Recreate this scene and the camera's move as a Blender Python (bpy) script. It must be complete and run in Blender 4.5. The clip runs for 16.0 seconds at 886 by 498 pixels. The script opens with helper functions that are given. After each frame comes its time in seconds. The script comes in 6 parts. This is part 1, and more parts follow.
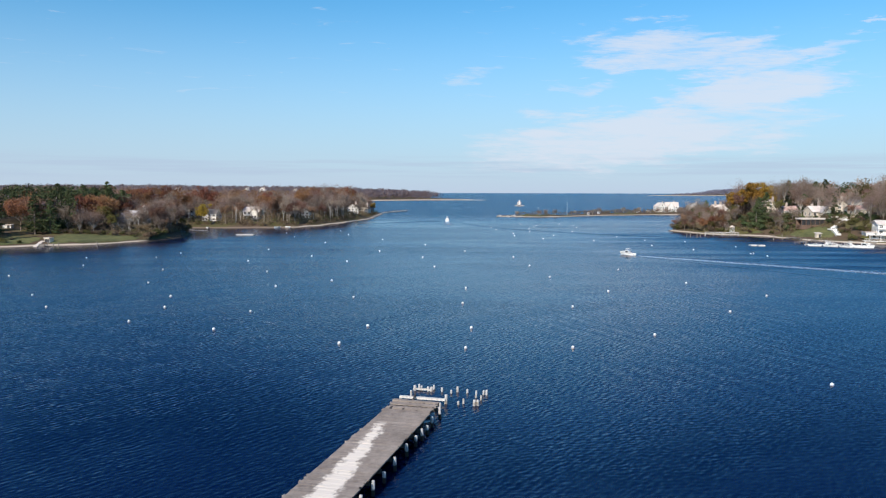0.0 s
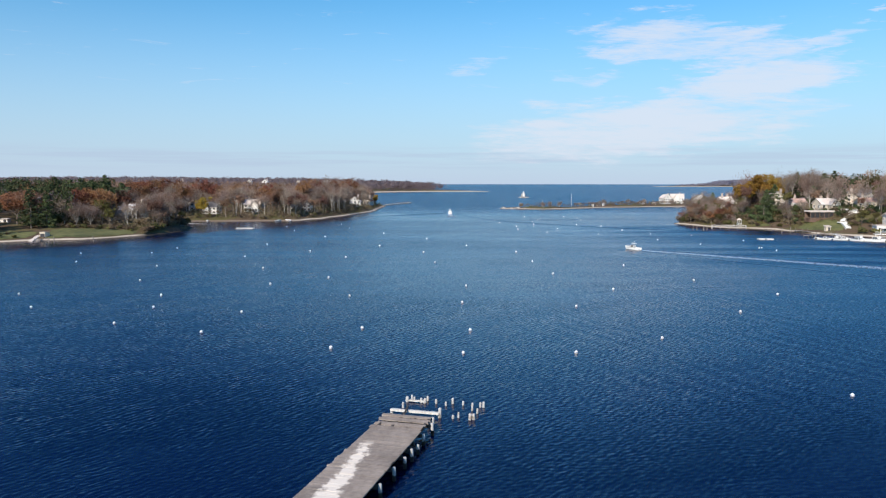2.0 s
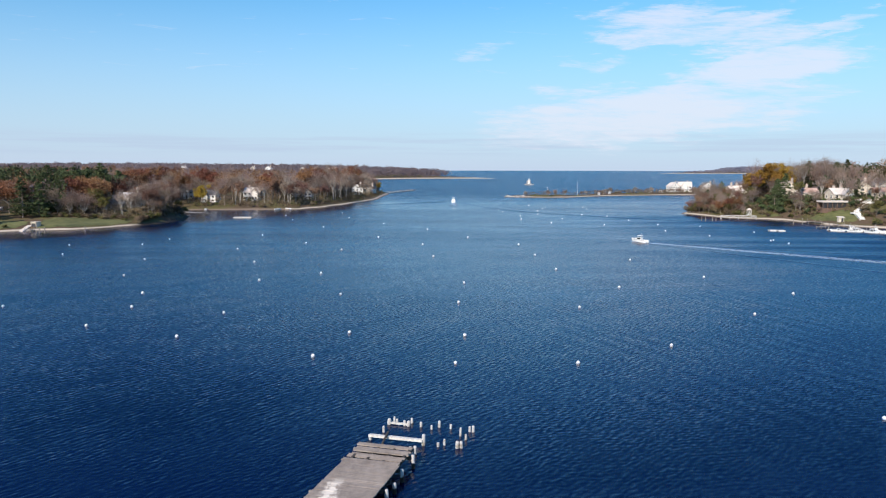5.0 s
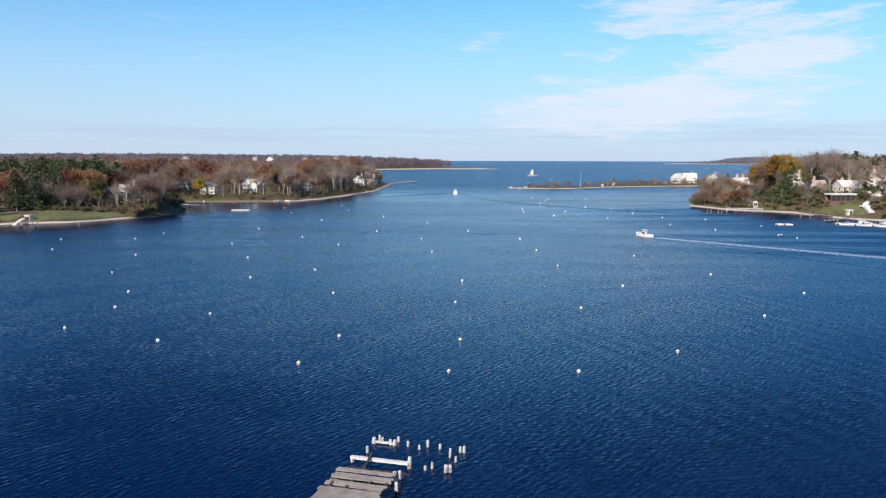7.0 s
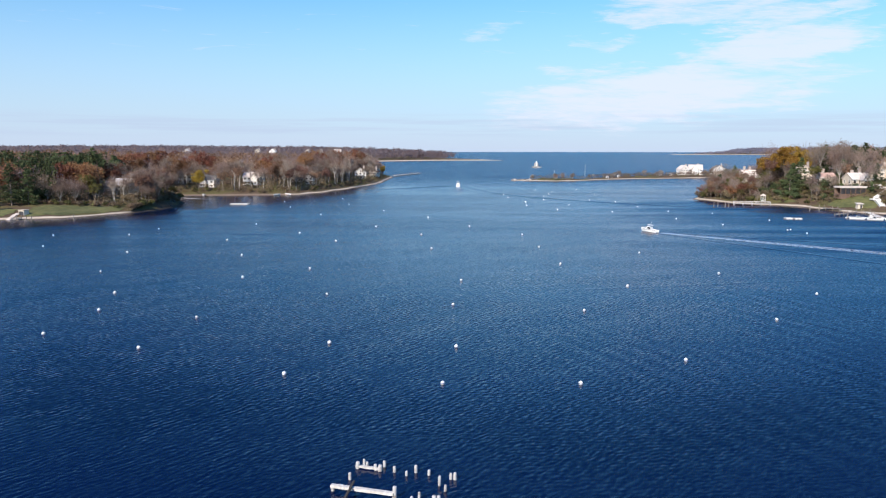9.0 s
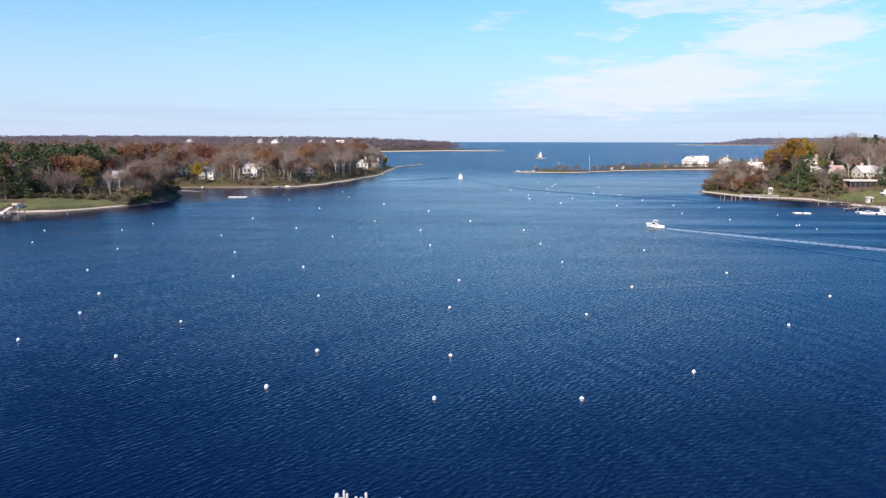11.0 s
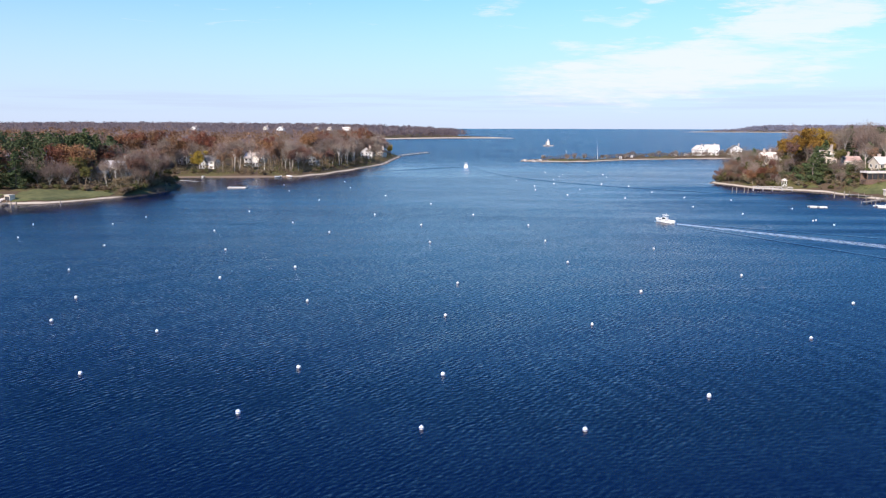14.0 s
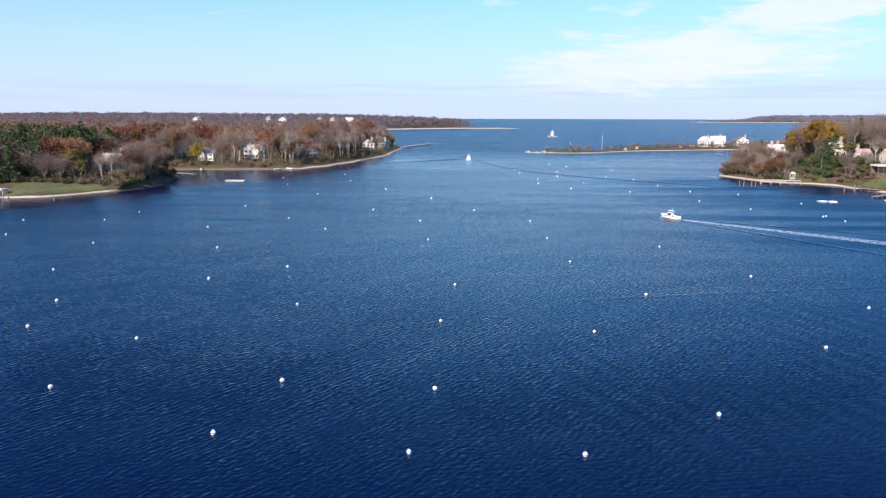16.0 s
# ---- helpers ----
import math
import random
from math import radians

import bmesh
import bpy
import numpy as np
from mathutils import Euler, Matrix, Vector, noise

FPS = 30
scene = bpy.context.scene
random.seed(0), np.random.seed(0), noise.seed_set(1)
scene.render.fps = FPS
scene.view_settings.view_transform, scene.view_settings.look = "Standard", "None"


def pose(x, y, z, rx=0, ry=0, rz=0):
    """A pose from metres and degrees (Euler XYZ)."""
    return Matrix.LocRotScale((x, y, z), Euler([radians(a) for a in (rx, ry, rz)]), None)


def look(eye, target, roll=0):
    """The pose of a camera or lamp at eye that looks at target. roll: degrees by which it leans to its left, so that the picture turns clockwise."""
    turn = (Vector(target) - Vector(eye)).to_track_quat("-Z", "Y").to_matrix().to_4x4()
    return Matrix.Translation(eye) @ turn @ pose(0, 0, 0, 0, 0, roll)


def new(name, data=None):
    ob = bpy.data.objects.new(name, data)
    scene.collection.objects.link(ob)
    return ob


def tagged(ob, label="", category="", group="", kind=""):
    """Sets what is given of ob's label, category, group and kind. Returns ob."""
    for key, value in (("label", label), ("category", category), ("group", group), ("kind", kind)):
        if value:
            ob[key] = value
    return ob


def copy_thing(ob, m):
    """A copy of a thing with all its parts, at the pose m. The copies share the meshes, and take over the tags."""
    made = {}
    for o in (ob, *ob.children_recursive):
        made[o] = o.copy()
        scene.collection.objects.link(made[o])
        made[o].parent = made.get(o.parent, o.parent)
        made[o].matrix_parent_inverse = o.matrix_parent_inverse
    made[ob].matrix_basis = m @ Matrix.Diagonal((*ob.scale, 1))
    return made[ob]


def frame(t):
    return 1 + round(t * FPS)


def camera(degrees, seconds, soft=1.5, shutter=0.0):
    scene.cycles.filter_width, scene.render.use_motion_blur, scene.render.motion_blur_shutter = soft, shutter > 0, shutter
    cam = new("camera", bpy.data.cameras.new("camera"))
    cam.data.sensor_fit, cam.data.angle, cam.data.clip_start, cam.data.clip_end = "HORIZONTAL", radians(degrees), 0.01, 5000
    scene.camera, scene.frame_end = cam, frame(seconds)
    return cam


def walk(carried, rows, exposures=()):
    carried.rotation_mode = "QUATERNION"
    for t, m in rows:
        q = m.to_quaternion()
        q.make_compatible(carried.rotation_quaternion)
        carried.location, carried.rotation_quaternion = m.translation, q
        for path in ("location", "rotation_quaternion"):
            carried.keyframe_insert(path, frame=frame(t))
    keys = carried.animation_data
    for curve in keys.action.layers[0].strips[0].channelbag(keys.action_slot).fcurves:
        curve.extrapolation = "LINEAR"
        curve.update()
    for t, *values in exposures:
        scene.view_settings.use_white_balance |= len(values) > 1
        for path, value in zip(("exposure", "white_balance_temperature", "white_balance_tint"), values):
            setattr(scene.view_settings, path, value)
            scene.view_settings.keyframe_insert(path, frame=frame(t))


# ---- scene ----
cam = camera(62.0, 16.0, 1.2)
PATH = [
    (0, (-0.142, -0.89, 21.522), (-0.214, 1.102, 21.362), 0.1),
    (0.5, (0.083, 0.378, 21.694), (0.008, 2.369, 21.528), 0.1),
    (1, (0.266, 1.637, 21.885), (0.188, 3.628, 21.713), 0.1),
    (1.5, (0.483, 2.933, 22.059), (0.402, 4.924, 21.882), 0.1),
    (2, (0.714, 4.256, 22.248), (0.63, 6.246, 22.064), 0.0),
    (2.5, (0.932, 5.59, 22.442), (0.846, 7.579, 22.251), 0.1),
    (3, (1.135, 6.891, 22.618), (1.046, 8.879, 22.42), 0.1),
    (3.5, (1.39, 8.203, 22.777), (1.298, 10.191, 22.573), 0.1),
    (4, (1.656, 9.52, 22.951), (1.561, 11.507, 22.742), 0.1),
    (6.5, (2.907, 16.074, 23.877), (2.801, 18.057, 23.636), 0.1),
    (7, (3.138, 17.39, 24.039), (3.029, 19.371, 23.792), 0.1),
    (7.5, (3.359, 18.679, 24.239), (3.247, 20.659, 23.985), 0.1),
    (8, (3.579, 19.973, 24.42), (3.465, 21.952, 24.16), 0.1),
    (8.5, (3.796, 21.266, 24.596), (3.679, 23.245, 24.33), 0.0),
    (9, (4.038, 22.61, 24.79), (3.917, 24.588, 24.519), 0.0),
    (11.5, (5.138, 29.188, 25.909), (5.004, 31.16, 25.606), 0.0),
    (12, (5.362, 30.47, 26.103), (5.225, 32.442, 25.795), 0.0),
    (12.5, (5.577, 31.771, 26.316), (5.436, 33.742, 26.002), 0.1),
    (13, (5.77, 33.134, 26.518), (5.625, 35.103, 26.197), 0.1),
    (13.5, (5.932, 34.41, 26.762), (5.784, 36.377, 26.436), 0.1),
    (14, (6.113, 35.709, 26.99), (5.961, 37.675, 26.657), 0.1),
    (14.5, (6.317, 37.035, 27.227), (6.163, 38.999, 26.888), 0.1),
    (15, (6.522, 38.318, 27.424), (6.365, 40.281, 27.078), 0.1),
    (15.5, (6.699, 39.655, 27.612), (6.538, 41.618, 27.26), 0.1),
    (16, (6.946, 41.016, 27.808), (6.783, 42.976, 27.449), 0.1),
]
walk(cam, [(t, look(eye, target, roll)) for t, eye, target, roll in PATH],
     [(0.0, 0.18, 6500, 10), (4.0, 0.26, 6500, 11), (9.0, 0.38, 6500, 14), (16.0, 0.54, 6500, 18)])

# ---- light ----
SUN_AZ, SUN_EL = radians(-152.0), radians(35.0)   # azimuth from +y, clockwise
sun_dir = Vector((math.sin(SUN_AZ) * math.cos(SUN_EL), math.cos(SUN_AZ) * math.cos(SUN_EL), math.sin(SUN_EL)))
sun = new("sun", bpy.data.lights.new("sun", "SUN"))
sun.data.energy, sun.data.angle, sun.data.color = 5.0, radians(0.53), (1.0, 0.88, 0.74)
sun.matrix_world = look(sun_dir * 100, (0, 0, 0))
scene.view_settings.exposure = 0.0


class Nodes:
    """Short-hand for building a node tree."""

    def __init__(self, tree):
        self.t = tree

    def add(self, kind, inputs=()):
        n = self.t.nodes.new(kind)
        for k, v in dict(inputs).items():
            self.put(n.inputs[k], v)
        return n

    def put(self, socket, v):
        if isinstance(v, bpy.types.NodeSocket):
            self.t.links.new(v, socket)
        elif isinstance(v, bpy.types.Node):
            self.t.links.new(v.outputs[0], socket)
        else:
            socket.default_value = v

    def math(self, op, a, b=0.0, c=0.0, clamp=False):
        n = self.t.nodes.new("ShaderNodeMath")
        n.operation, n.use_clamp = op, clamp
        for i, v in enumerate((a, b, c)):
            self.put(n.inputs[i], v)
        return n.outputs[0]

    def noise(self, vec, scale, detail=4.0, rough=0.55, dist=0.0):
        return self.add("ShaderNodeTexNoise", {"Vector": vec, "Scale": scale, "Detail": detail, "Roughness": rough, "Distortion": dist}).outputs["Fac"]

    def mapped(self, vec, scale=(1, 1, 1), rot=(0, 0, 0), loc=(0, 0, 0)):
        return self.add("ShaderNodeMapping", {"Vector": vec, "Scale": scale, "Rotation": rot, "Location": loc}).outputs[0]

    def ramp(self, fac, stops):
        n = self.t.nodes.new("ShaderNodeValToRGB")
        el = n.color_ramp.elements
        while len(el) < len(stops):
            el.new(0.5)
        for e, (p, c) in zip(el, stops):
            e.position = p
            e.color = (*c, 1) if len(c) == 3 else c
        self.put(n.inputs[0], fac)
        return n.outputs[0]

    def step(self, v, a, b, lo=0.0, hi=1.0):
        n = self.add("ShaderNodeMapRange", {"Value": v, "From Min": a, "From Max": b, "To Min": lo, "To Max": hi})
        n.interpolation_type = "SMOOTHSTEP"
        return n.outputs[0]

    def mix(self, fac, a, b, blend="MIX"):
        n = self.t.nodes.new("ShaderNodeMix")
        n.data_type, n.blend_type = "RGBA", blend
        self.put(n.inputs[0], fac)
        for s, v in ((n.inputs[6], a), (n.inputs[7], b)):
            self.put(s, (*v, 1) if isinstance(v, tuple) and len(v) == 3 else v)
        return n.outputs[2]


# sky: daylight blue, pale towards the horizon, with thin high cloud
world = bpy.data.worlds.new("world")
scene.world = world
world.use_nodes = True
world.node_tree.nodes.clear()
W = Nodes(world.node_tree)
sky = W.add("ShaderNodeTexSky")
sky.sky_type, sky.sun_disc, sky.sun_elevation, sky.sun_rotation = "NISHITA", False, SUN_EL, SUN_AZ
sky.air_density, sky.dust_density, sky.ozone_density = 1.0, 0.6, 1.6
way = W.add("ShaderNodeTexCoord").outputs["Generated"]
sep = W.add("ShaderNodeSeparateXYZ", {0: way})
el = sep.outputs[2]
az = W.math("ARCTAN2", sep.outputs[0], sep.outputs[1])
flat = W.add("ShaderNodeCombineXYZ", {0: az, 1: W.math("MULTIPLY", el, 3.2), 2: 0.0}).outputs[0]
wisp = W.noise(W.mapped(flat, (5, 7, 1), (0, 0, 0.12)), 1.6, 9.0, 0.62, 0.5)
fine = W.noise(W.mapped(flat, (9, 24, 1), (0, 0, 0.1)), 1.4, 8.0, 0.6, 0.8)
thread = W.noise(W.mapped(W.mapped(flat, (1, 1, 1), (0, 0, 0.35)), (16, 46, 1)), 1.5, 9.0, 0.65, 1.4)


warp = W.add("ShaderNodeTexNoise", {"Vector": W.mapped(flat, (9, 14, 1)), "Scale": 1.2, "Detail": 7.0, "Roughness": 0.62})
warped = W.add("ShaderNodeSeparateColor", {0: warp.outputs["Color"]})
az_w = W.math("ADD", az, W.math("MULTIPLY", W.math("SUBTRACT", warped.outputs[0], 0.5), 0.22))
el_w = W.math("ADD", el, W.math("MULTIPLY", W.math("SUBTRACT", warped.outputs[1], 0.5), 0.085))


def bank(a0, e0, ra, re, lean=0.0):
    da = W.math("DIVIDE", W.math("SUBTRACT", az_w, a0), ra)
    de = W.math("DIVIDE", W.math("SUBTRACT", W.math("SUBTRACT", el_w, e0), W.math("MULTIPLY", W.math("SUBTRACT", az_w, a0), lean)), re)
    return W.step(W.math("ADD", W.math("MULTIPLY", da, da), W.math("MULTIPLY", de, de)), 1.0, 0.0)


upper = bank(0.275, 0.172, 0.165, 0.036, -0.06)
middle = bank(0.355, 0.118, 0.13, 0.040, 0.10)
lower = bank(0.215, 0.068, 0.27, 0.052, 0.09)
tail = bank(0.0, 0.150, 0.065, 0.011)
streak = W.math("MAXIMUM", bank(0.425, 0.160, 0.06, 0.010, 0.12), W.math("MAXIMUM", bank(0.49, 0.184, 0.03, 0.008), bank(0.15, 0.132, 0.06, 0.012)))
specks = W.math("MULTIPLY", W.step(fine, 0.62, 0.74), W.step(el, 0.08, 0.14))
body = W.math("MAXIMUM", W.math("MAXIMUM", W.math("MULTIPLY", upper, 0.95), W.math("MULTIPLY", middle, 1.1)), W.math("MAXIMUM", W.math("MULTIPLY", lower, 1.05), W.math("MULTIPLY", W.math("MAXIMUM", W.math("MULTIPLY", tail, 0.7), streak), 0.5)))
grain = W.math("ADD", W.math("MULTIPLY", wisp, 0.45), W.math("ADD", W.math("MULTIPLY", fine, 0.3), W.math("MULTIPLY", thread, 0.25)))
cover = W.math("MULTIPLY", W.step(W.math("ADD", body, W.math("MULTIPLY", W.math("SUBTRACT", grain, 0.5), 4.6)), -0.05, 1.2), 0.74)
cover = W.math("MULTIPLY", cover, W.step(body, 0.0, 0.45))
cover = W.math("MAXIMUM", cover, W.math("MULTIPLY", specks, 0.3))
haze = W.step(el, 0.28, -0.04)
band = W.math("MULTIPLY", W.step(W.noise(W.mapped(flat, (2.5, 22, 1)), 1.5, 6.0), 0.42, 0.62), W.math("MULTIPLY", W.step(el, 0.012, 0.022), W.step(el, 0.05, 0.032)))
SKY_GAIN = (0.63, 1.55, 1.98)
tone = W.mix(1.0, sky.outputs[0], SKY_GAIN, "MULTIPLY")
overhead = W.step(el, 0.25, 0.8)
tone = W.mix(overhead, tone, W.mix(1.0, tone, (0.42, 0.68, 1.0), "MULTIPLY"))
tone = W.mix(W.math("MULTIPLY", haze, 0.9), tone, (7.25, 8.3, 10.5))
tone = W.mix(cover, tone, (9.6, 10.1, 11.4))
tone = W.mix(W.math("MULTIPLY", band, 0.5), tone, (5.9, 7.2, 9.4))
bg = W.add("ShaderNodeBackground", {"Color": tone, "Strength": 0.068})
W.add("ShaderNodeOutputWorld", {"Surface": bg})


# ---- materials ----
def material(name, rough=0.8, metal=0.0, spec=0.5):
    m = bpy.data.materials.new(name)
    m.use_nodes = True
    n = Nodes(m.node_tree)
    b = m.node_tree.nodes["Principled BSDF"]
    b.inputs["Roughness"].default_value = rough
    b.inputs["Metallic"].default_value = metal
    b.inputs["Specular IOR Level"].default_value = spec
    return m, n, b


def simple(name, a, b2, scale=3.0, rough=0.8, bump=0.15, metal=0.0, streak=(1, 1, 1), vary=0.12):
    """A surface between two tones: fine grain, larger stains, some change from piece to piece."""
    m, n, b = material(name, rough, metal)
    co = n.add("ShaderNodeTexCoord").outputs["Object"]
    g = n.noise(n.mapped(co, streak), scale, 6.0, 0.65)
    big = n.noise(co, scale * 0.17, 3.0, 0.5)
    f = n.math("ADD", n.math("MULTIPLY", g, 0.6), n.math("MULTIPLY", big, 0.5))
    c = n.mix(n.step(f, 0.35, 0.75), a, b2)
    info = n.add("ShaderNodeObjectInfo").outputs["Random"]
    hsv = n.add("ShaderNodeHueSaturation", {"Color": c, "Value": n.step(info, 0, 1, 1 - vary, 1 + vary)})
    n.put(b.inputs["Base Color"], hsv.outputs[0])
    n.put(b.inputs["Normal"], n.add("ShaderNodeBump", {"Strength": bump, "Distance": 0.05, "Height": g}).outputs[0])
    return m


def leafy(name, stops, vary=0.25, trans=0.25):
    """Foliage: every leaf its own tone, every plant a little lighter, darker or redder."""
    m, n, b = material(name, 0.75, 0.0, 0.2)
    isl = n.add("ShaderNodeNewGeometry").outputs["Random Per Island"]
    info = n.add("ShaderNodeObjectInfo").outputs["Random"]
    c = n.ramp(n.math("ADD", n.math("MULTIPLY", isl, 0.7), n.math("MULTIPLY", info, 0.3)), stops)
    hsv = n.add("ShaderNodeHueSaturation", {"Color": c, "Hue": n.step(info, 0, 1, 0.485, 0.515), "Value": n.step(n.math("FRACT", n.math("MULTIPLY", info, 7.3)), 0, 1, 1 - vary, 1 + vary)})
    n.put(b.inputs["Base Color"], hsv.outputs[0])
    tr = n.add("ShaderNodeBsdfTranslucent", {"Color": hsv.outputs[0]})
    mx = n.add("ShaderNodeMixShader", {0: trans, 1: b.outputs[0], 2: tr.outputs[0]})
    n.put(m.node_tree.nodes["Material Output"].inputs[0], mx.outputs[0])
    return m


def water_material():
    m, n, b = material("sea_water", 0.1)
    b.inputs["IOR"].default_value = 1.333
    pos = n.add("ShaderNodeNewGeometry").outputs["Position"]
    gust = n.noise(n.mapped(pos, (0.35, 1.0, 1), (0, 0, radians(6))), 0.016, 5.0, 0.6, 0.6)
    # the open sound beyond the spit is choppier than the harbour
    open_sea = n.step(n.add("ShaderNodeSeparateXYZ", {0: pos}).outputs[1], 430, 680)
    calm = n.math("MULTIPLY", n.step(gust, 0.36, 0.62, 0.8, 1.05), n.math("ADD", n.math("MULTIPLY", open_sea, 0.7), 1.0))
    # painted falloff: normals lean more off the middle and by distance, darkening the water
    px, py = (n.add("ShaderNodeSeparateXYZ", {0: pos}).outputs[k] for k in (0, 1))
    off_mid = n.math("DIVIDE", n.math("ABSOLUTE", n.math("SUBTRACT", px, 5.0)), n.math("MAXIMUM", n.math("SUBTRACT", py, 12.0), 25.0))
    side_dim = n.math("ADD", n.step(off_mid, 0.02, 0.6, 0.12, 1.6), n.math("ADD", n.math("MULTIPLY", n.step(px, 20, 120), n.math("MULTIPLY", n.step(py, 120, 240, 0.0, 0.8), n.step(py, 480, 320))), n.math("ADD", n.step(py, 115, 50, 0.0, 0.3), n.step(py, 140, 280, 0.0, 0.34))))
    side_dim = n.math("ADD", n.math("MULTIPLY", n.math("SUBTRACT", 0.85, side_dim), open_sea), side_dim)
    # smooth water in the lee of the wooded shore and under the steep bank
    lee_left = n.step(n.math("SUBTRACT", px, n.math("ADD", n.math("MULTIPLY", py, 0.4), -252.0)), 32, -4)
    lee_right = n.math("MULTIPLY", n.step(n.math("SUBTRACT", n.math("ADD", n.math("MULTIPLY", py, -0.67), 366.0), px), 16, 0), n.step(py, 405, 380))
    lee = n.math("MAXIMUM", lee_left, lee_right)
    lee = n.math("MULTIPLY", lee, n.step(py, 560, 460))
    side_dim = n.math("MULTIPLY", side_dim, n.step(lee, 0, 1, 1.0, 0.12))
    calm = n.math("MULTIPLY", calm, n.step(lee, 0, 1, 1.0, 0.5))
    across, along = 0.0, 0.0
    # fine chop on and across the wind waves and a slow swell: slopes across and along their crests
    for turn, stretch, scale, detail, steep in ((30, 0.5, 2.6, 2.0, 0.15), (-24, 0.6, 2.2, 2.0, 0.10), (52, 0.5, 5.5, 1.0, 0.08), (40, 0.3, 0.13, 3.0, 0.05)):
        lined = n.mapped(n.mapped(pos, (1, 1, 1), (0, 0, radians(-turn))), (stretch, 1.0, 1))
        tex = n.add("ShaderNodeTexNoise", {"Vector": lined, "Scale": scale, "Detail": detail, "Roughness": 0.5, "Distortion": 0.3})
        c = n.add("ShaderNodeSeparateColor", {0: tex.outputs["Color"]})
        up = n.math("MULTIPLY", n.math("SUBTRACT", c.outputs[0], 0.5), steep * WAVE)
        side = n.math("MULTIPLY", n.math("SUBTRACT", c.outputs[1], 0.5), steep * WAVE * stretch)
        co, si = math.cos(radians(turn)), math.sin(radians(turn))
        across = n.math("ADD", across, n.math("SUBTRACT", n.math("MULTIPLY", side, co), n.math("MULTIPLY", up, si)))
        along = n.math("ADD", along, n.math("ADD", n.math("MULTIPLY", up, co), n.math("MULTIPLY", side, si)))
    # trains of metre-long crests before the wind, coming and going in patches
    for turn, length, steep, wander in ((56, 0.74, 0.105, 5.0), (46, 0.5, 0.095, 6.0), (70, 0.6, 0.08, 6.0), (12, 0.64, 0.06, 7.0)):
        lined = n.mapped(n.mapped(pos, (1, 1, 1), (0, 0, radians(-turn))), (0.9, 1.0, 1))
        train = n.add("ShaderNodeTexWave", {"Vector": lined, "Scale": 0.314 / length, "Distortion": wander, "Detail": 1.5, "Detail Scale": 1.8, "Detail Roughness": 0.5})
        train.bands_direction = "Y"
        patch = n.step(n.noise(n.mapped(lined, (1, 1, 1), (0, 0, 0), (turn, 0, 0)), 0.22, 2.0), 0.35, 0.65, 0.35, 1.3)
        up = n.math("MULTIPLY", n.math("MULTIPLY", n.math("SUBTRACT", train.outputs["Fac"], 0.5), patch), steep * WAVE)
        across = n.math("SUBTRACT", across, n.math("MULTIPLY", up, math.sin(radians(turn))))
        along = n.math("ADD", along, n.math("MULTIPLY", up, math.cos(radians(turn))))
    # an old wake running in from the channel: long parallel swells across one side of the harbour
    lined = n.mapped(n.mapped(pos, (1, 1, 1), (0, 0, radians(63))), (0.5, 1.0, 1))
    train = n.add("ShaderNodeTexWave", {"Vector": lined, "Scale": 0.314 / 3.3, "Distortion": 5.0, "Detail": 2.0, "Detail Scale": 0.7})
    train.bands_direction = "Y"
    here = n.math("MULTIPLY", n.math("MULTIPLY", n.step(px, 2, 16), n.step(px, 75, 45)), n.math("MULTIPLY", n.step(py, 62, 85), n.step(py, 190, 145)))
    up = n.math("MULTIPLY", n.math("MULTIPLY", n.math("SUBTRACT", train.outputs["Fac"], 0.5), n.math("MULTIPLY", here, n.step(n.noise(pos, 0.05, 2.0), 0.35, 0.65))), 0.036)
    across = n.math("ADD", across, n.math("MULTIPLY", up, math.sin(radians(63))))
    along = n.math("ADD", along, n.math("MULTIPLY", up, math.cos(radians(63))))
    # cat's paws: long streaks of rougher and smoother water further out
    streaks = n.noise(n.mapped(pos, (0.13, 1.0, 1), (0, 0, radians(4))), 0.075, 4.0, 0.6, 0.4)
    side_dim = n.math("MULTIPLY", side_dim, n.math("ADD", 1.0, n.math("MULTIPLY", n.step(py, 130, 240), n.step(streaks, 0.36, 0.64, -0.28, 0.32))))
    # tilt towards -y that darkens the reflected sky, stronger on the open sea
    lean = n.math("ADD", n.math("MULTIPLY", open_sea, 0.075), n.math("MULTIPLY", n.math("MULTIPLY", n.step(gust, 0.35, 0.65, 1.15, 0.85), side_dim), LEAN))
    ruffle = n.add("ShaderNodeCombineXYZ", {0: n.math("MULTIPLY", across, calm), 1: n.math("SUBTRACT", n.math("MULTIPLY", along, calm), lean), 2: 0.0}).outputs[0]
    nrm = n.add("ShaderNodeVectorMath", {0: n.add("ShaderNodeNewGeometry").outputs["Normal"], 1: ruffle}).outputs[0]
    unit = n.add("ShaderNodeVectorMath", {0: nrm})
    unit.operation = "NORMALIZE"
    n.put(b.inputs["Normal"], unit.outputs[0])
    tint = n.noise(pos, 0.02, 3.0)
    n.put(b.inputs["Base Color"], n.mix(tint, (0.0, 0.0036, 0.0255), (0.0, 0.0050, 0.035)))
    n.put(b.inputs["Roughness"], n.step(gust, 0.3, 0.7, 0.15, 0.21))
    return m


WAVE = 1.12
LEAN = 0.052         # tips all water normals to -y, deepening reflections as viewer-facing wave faces would
M = {}
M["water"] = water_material()


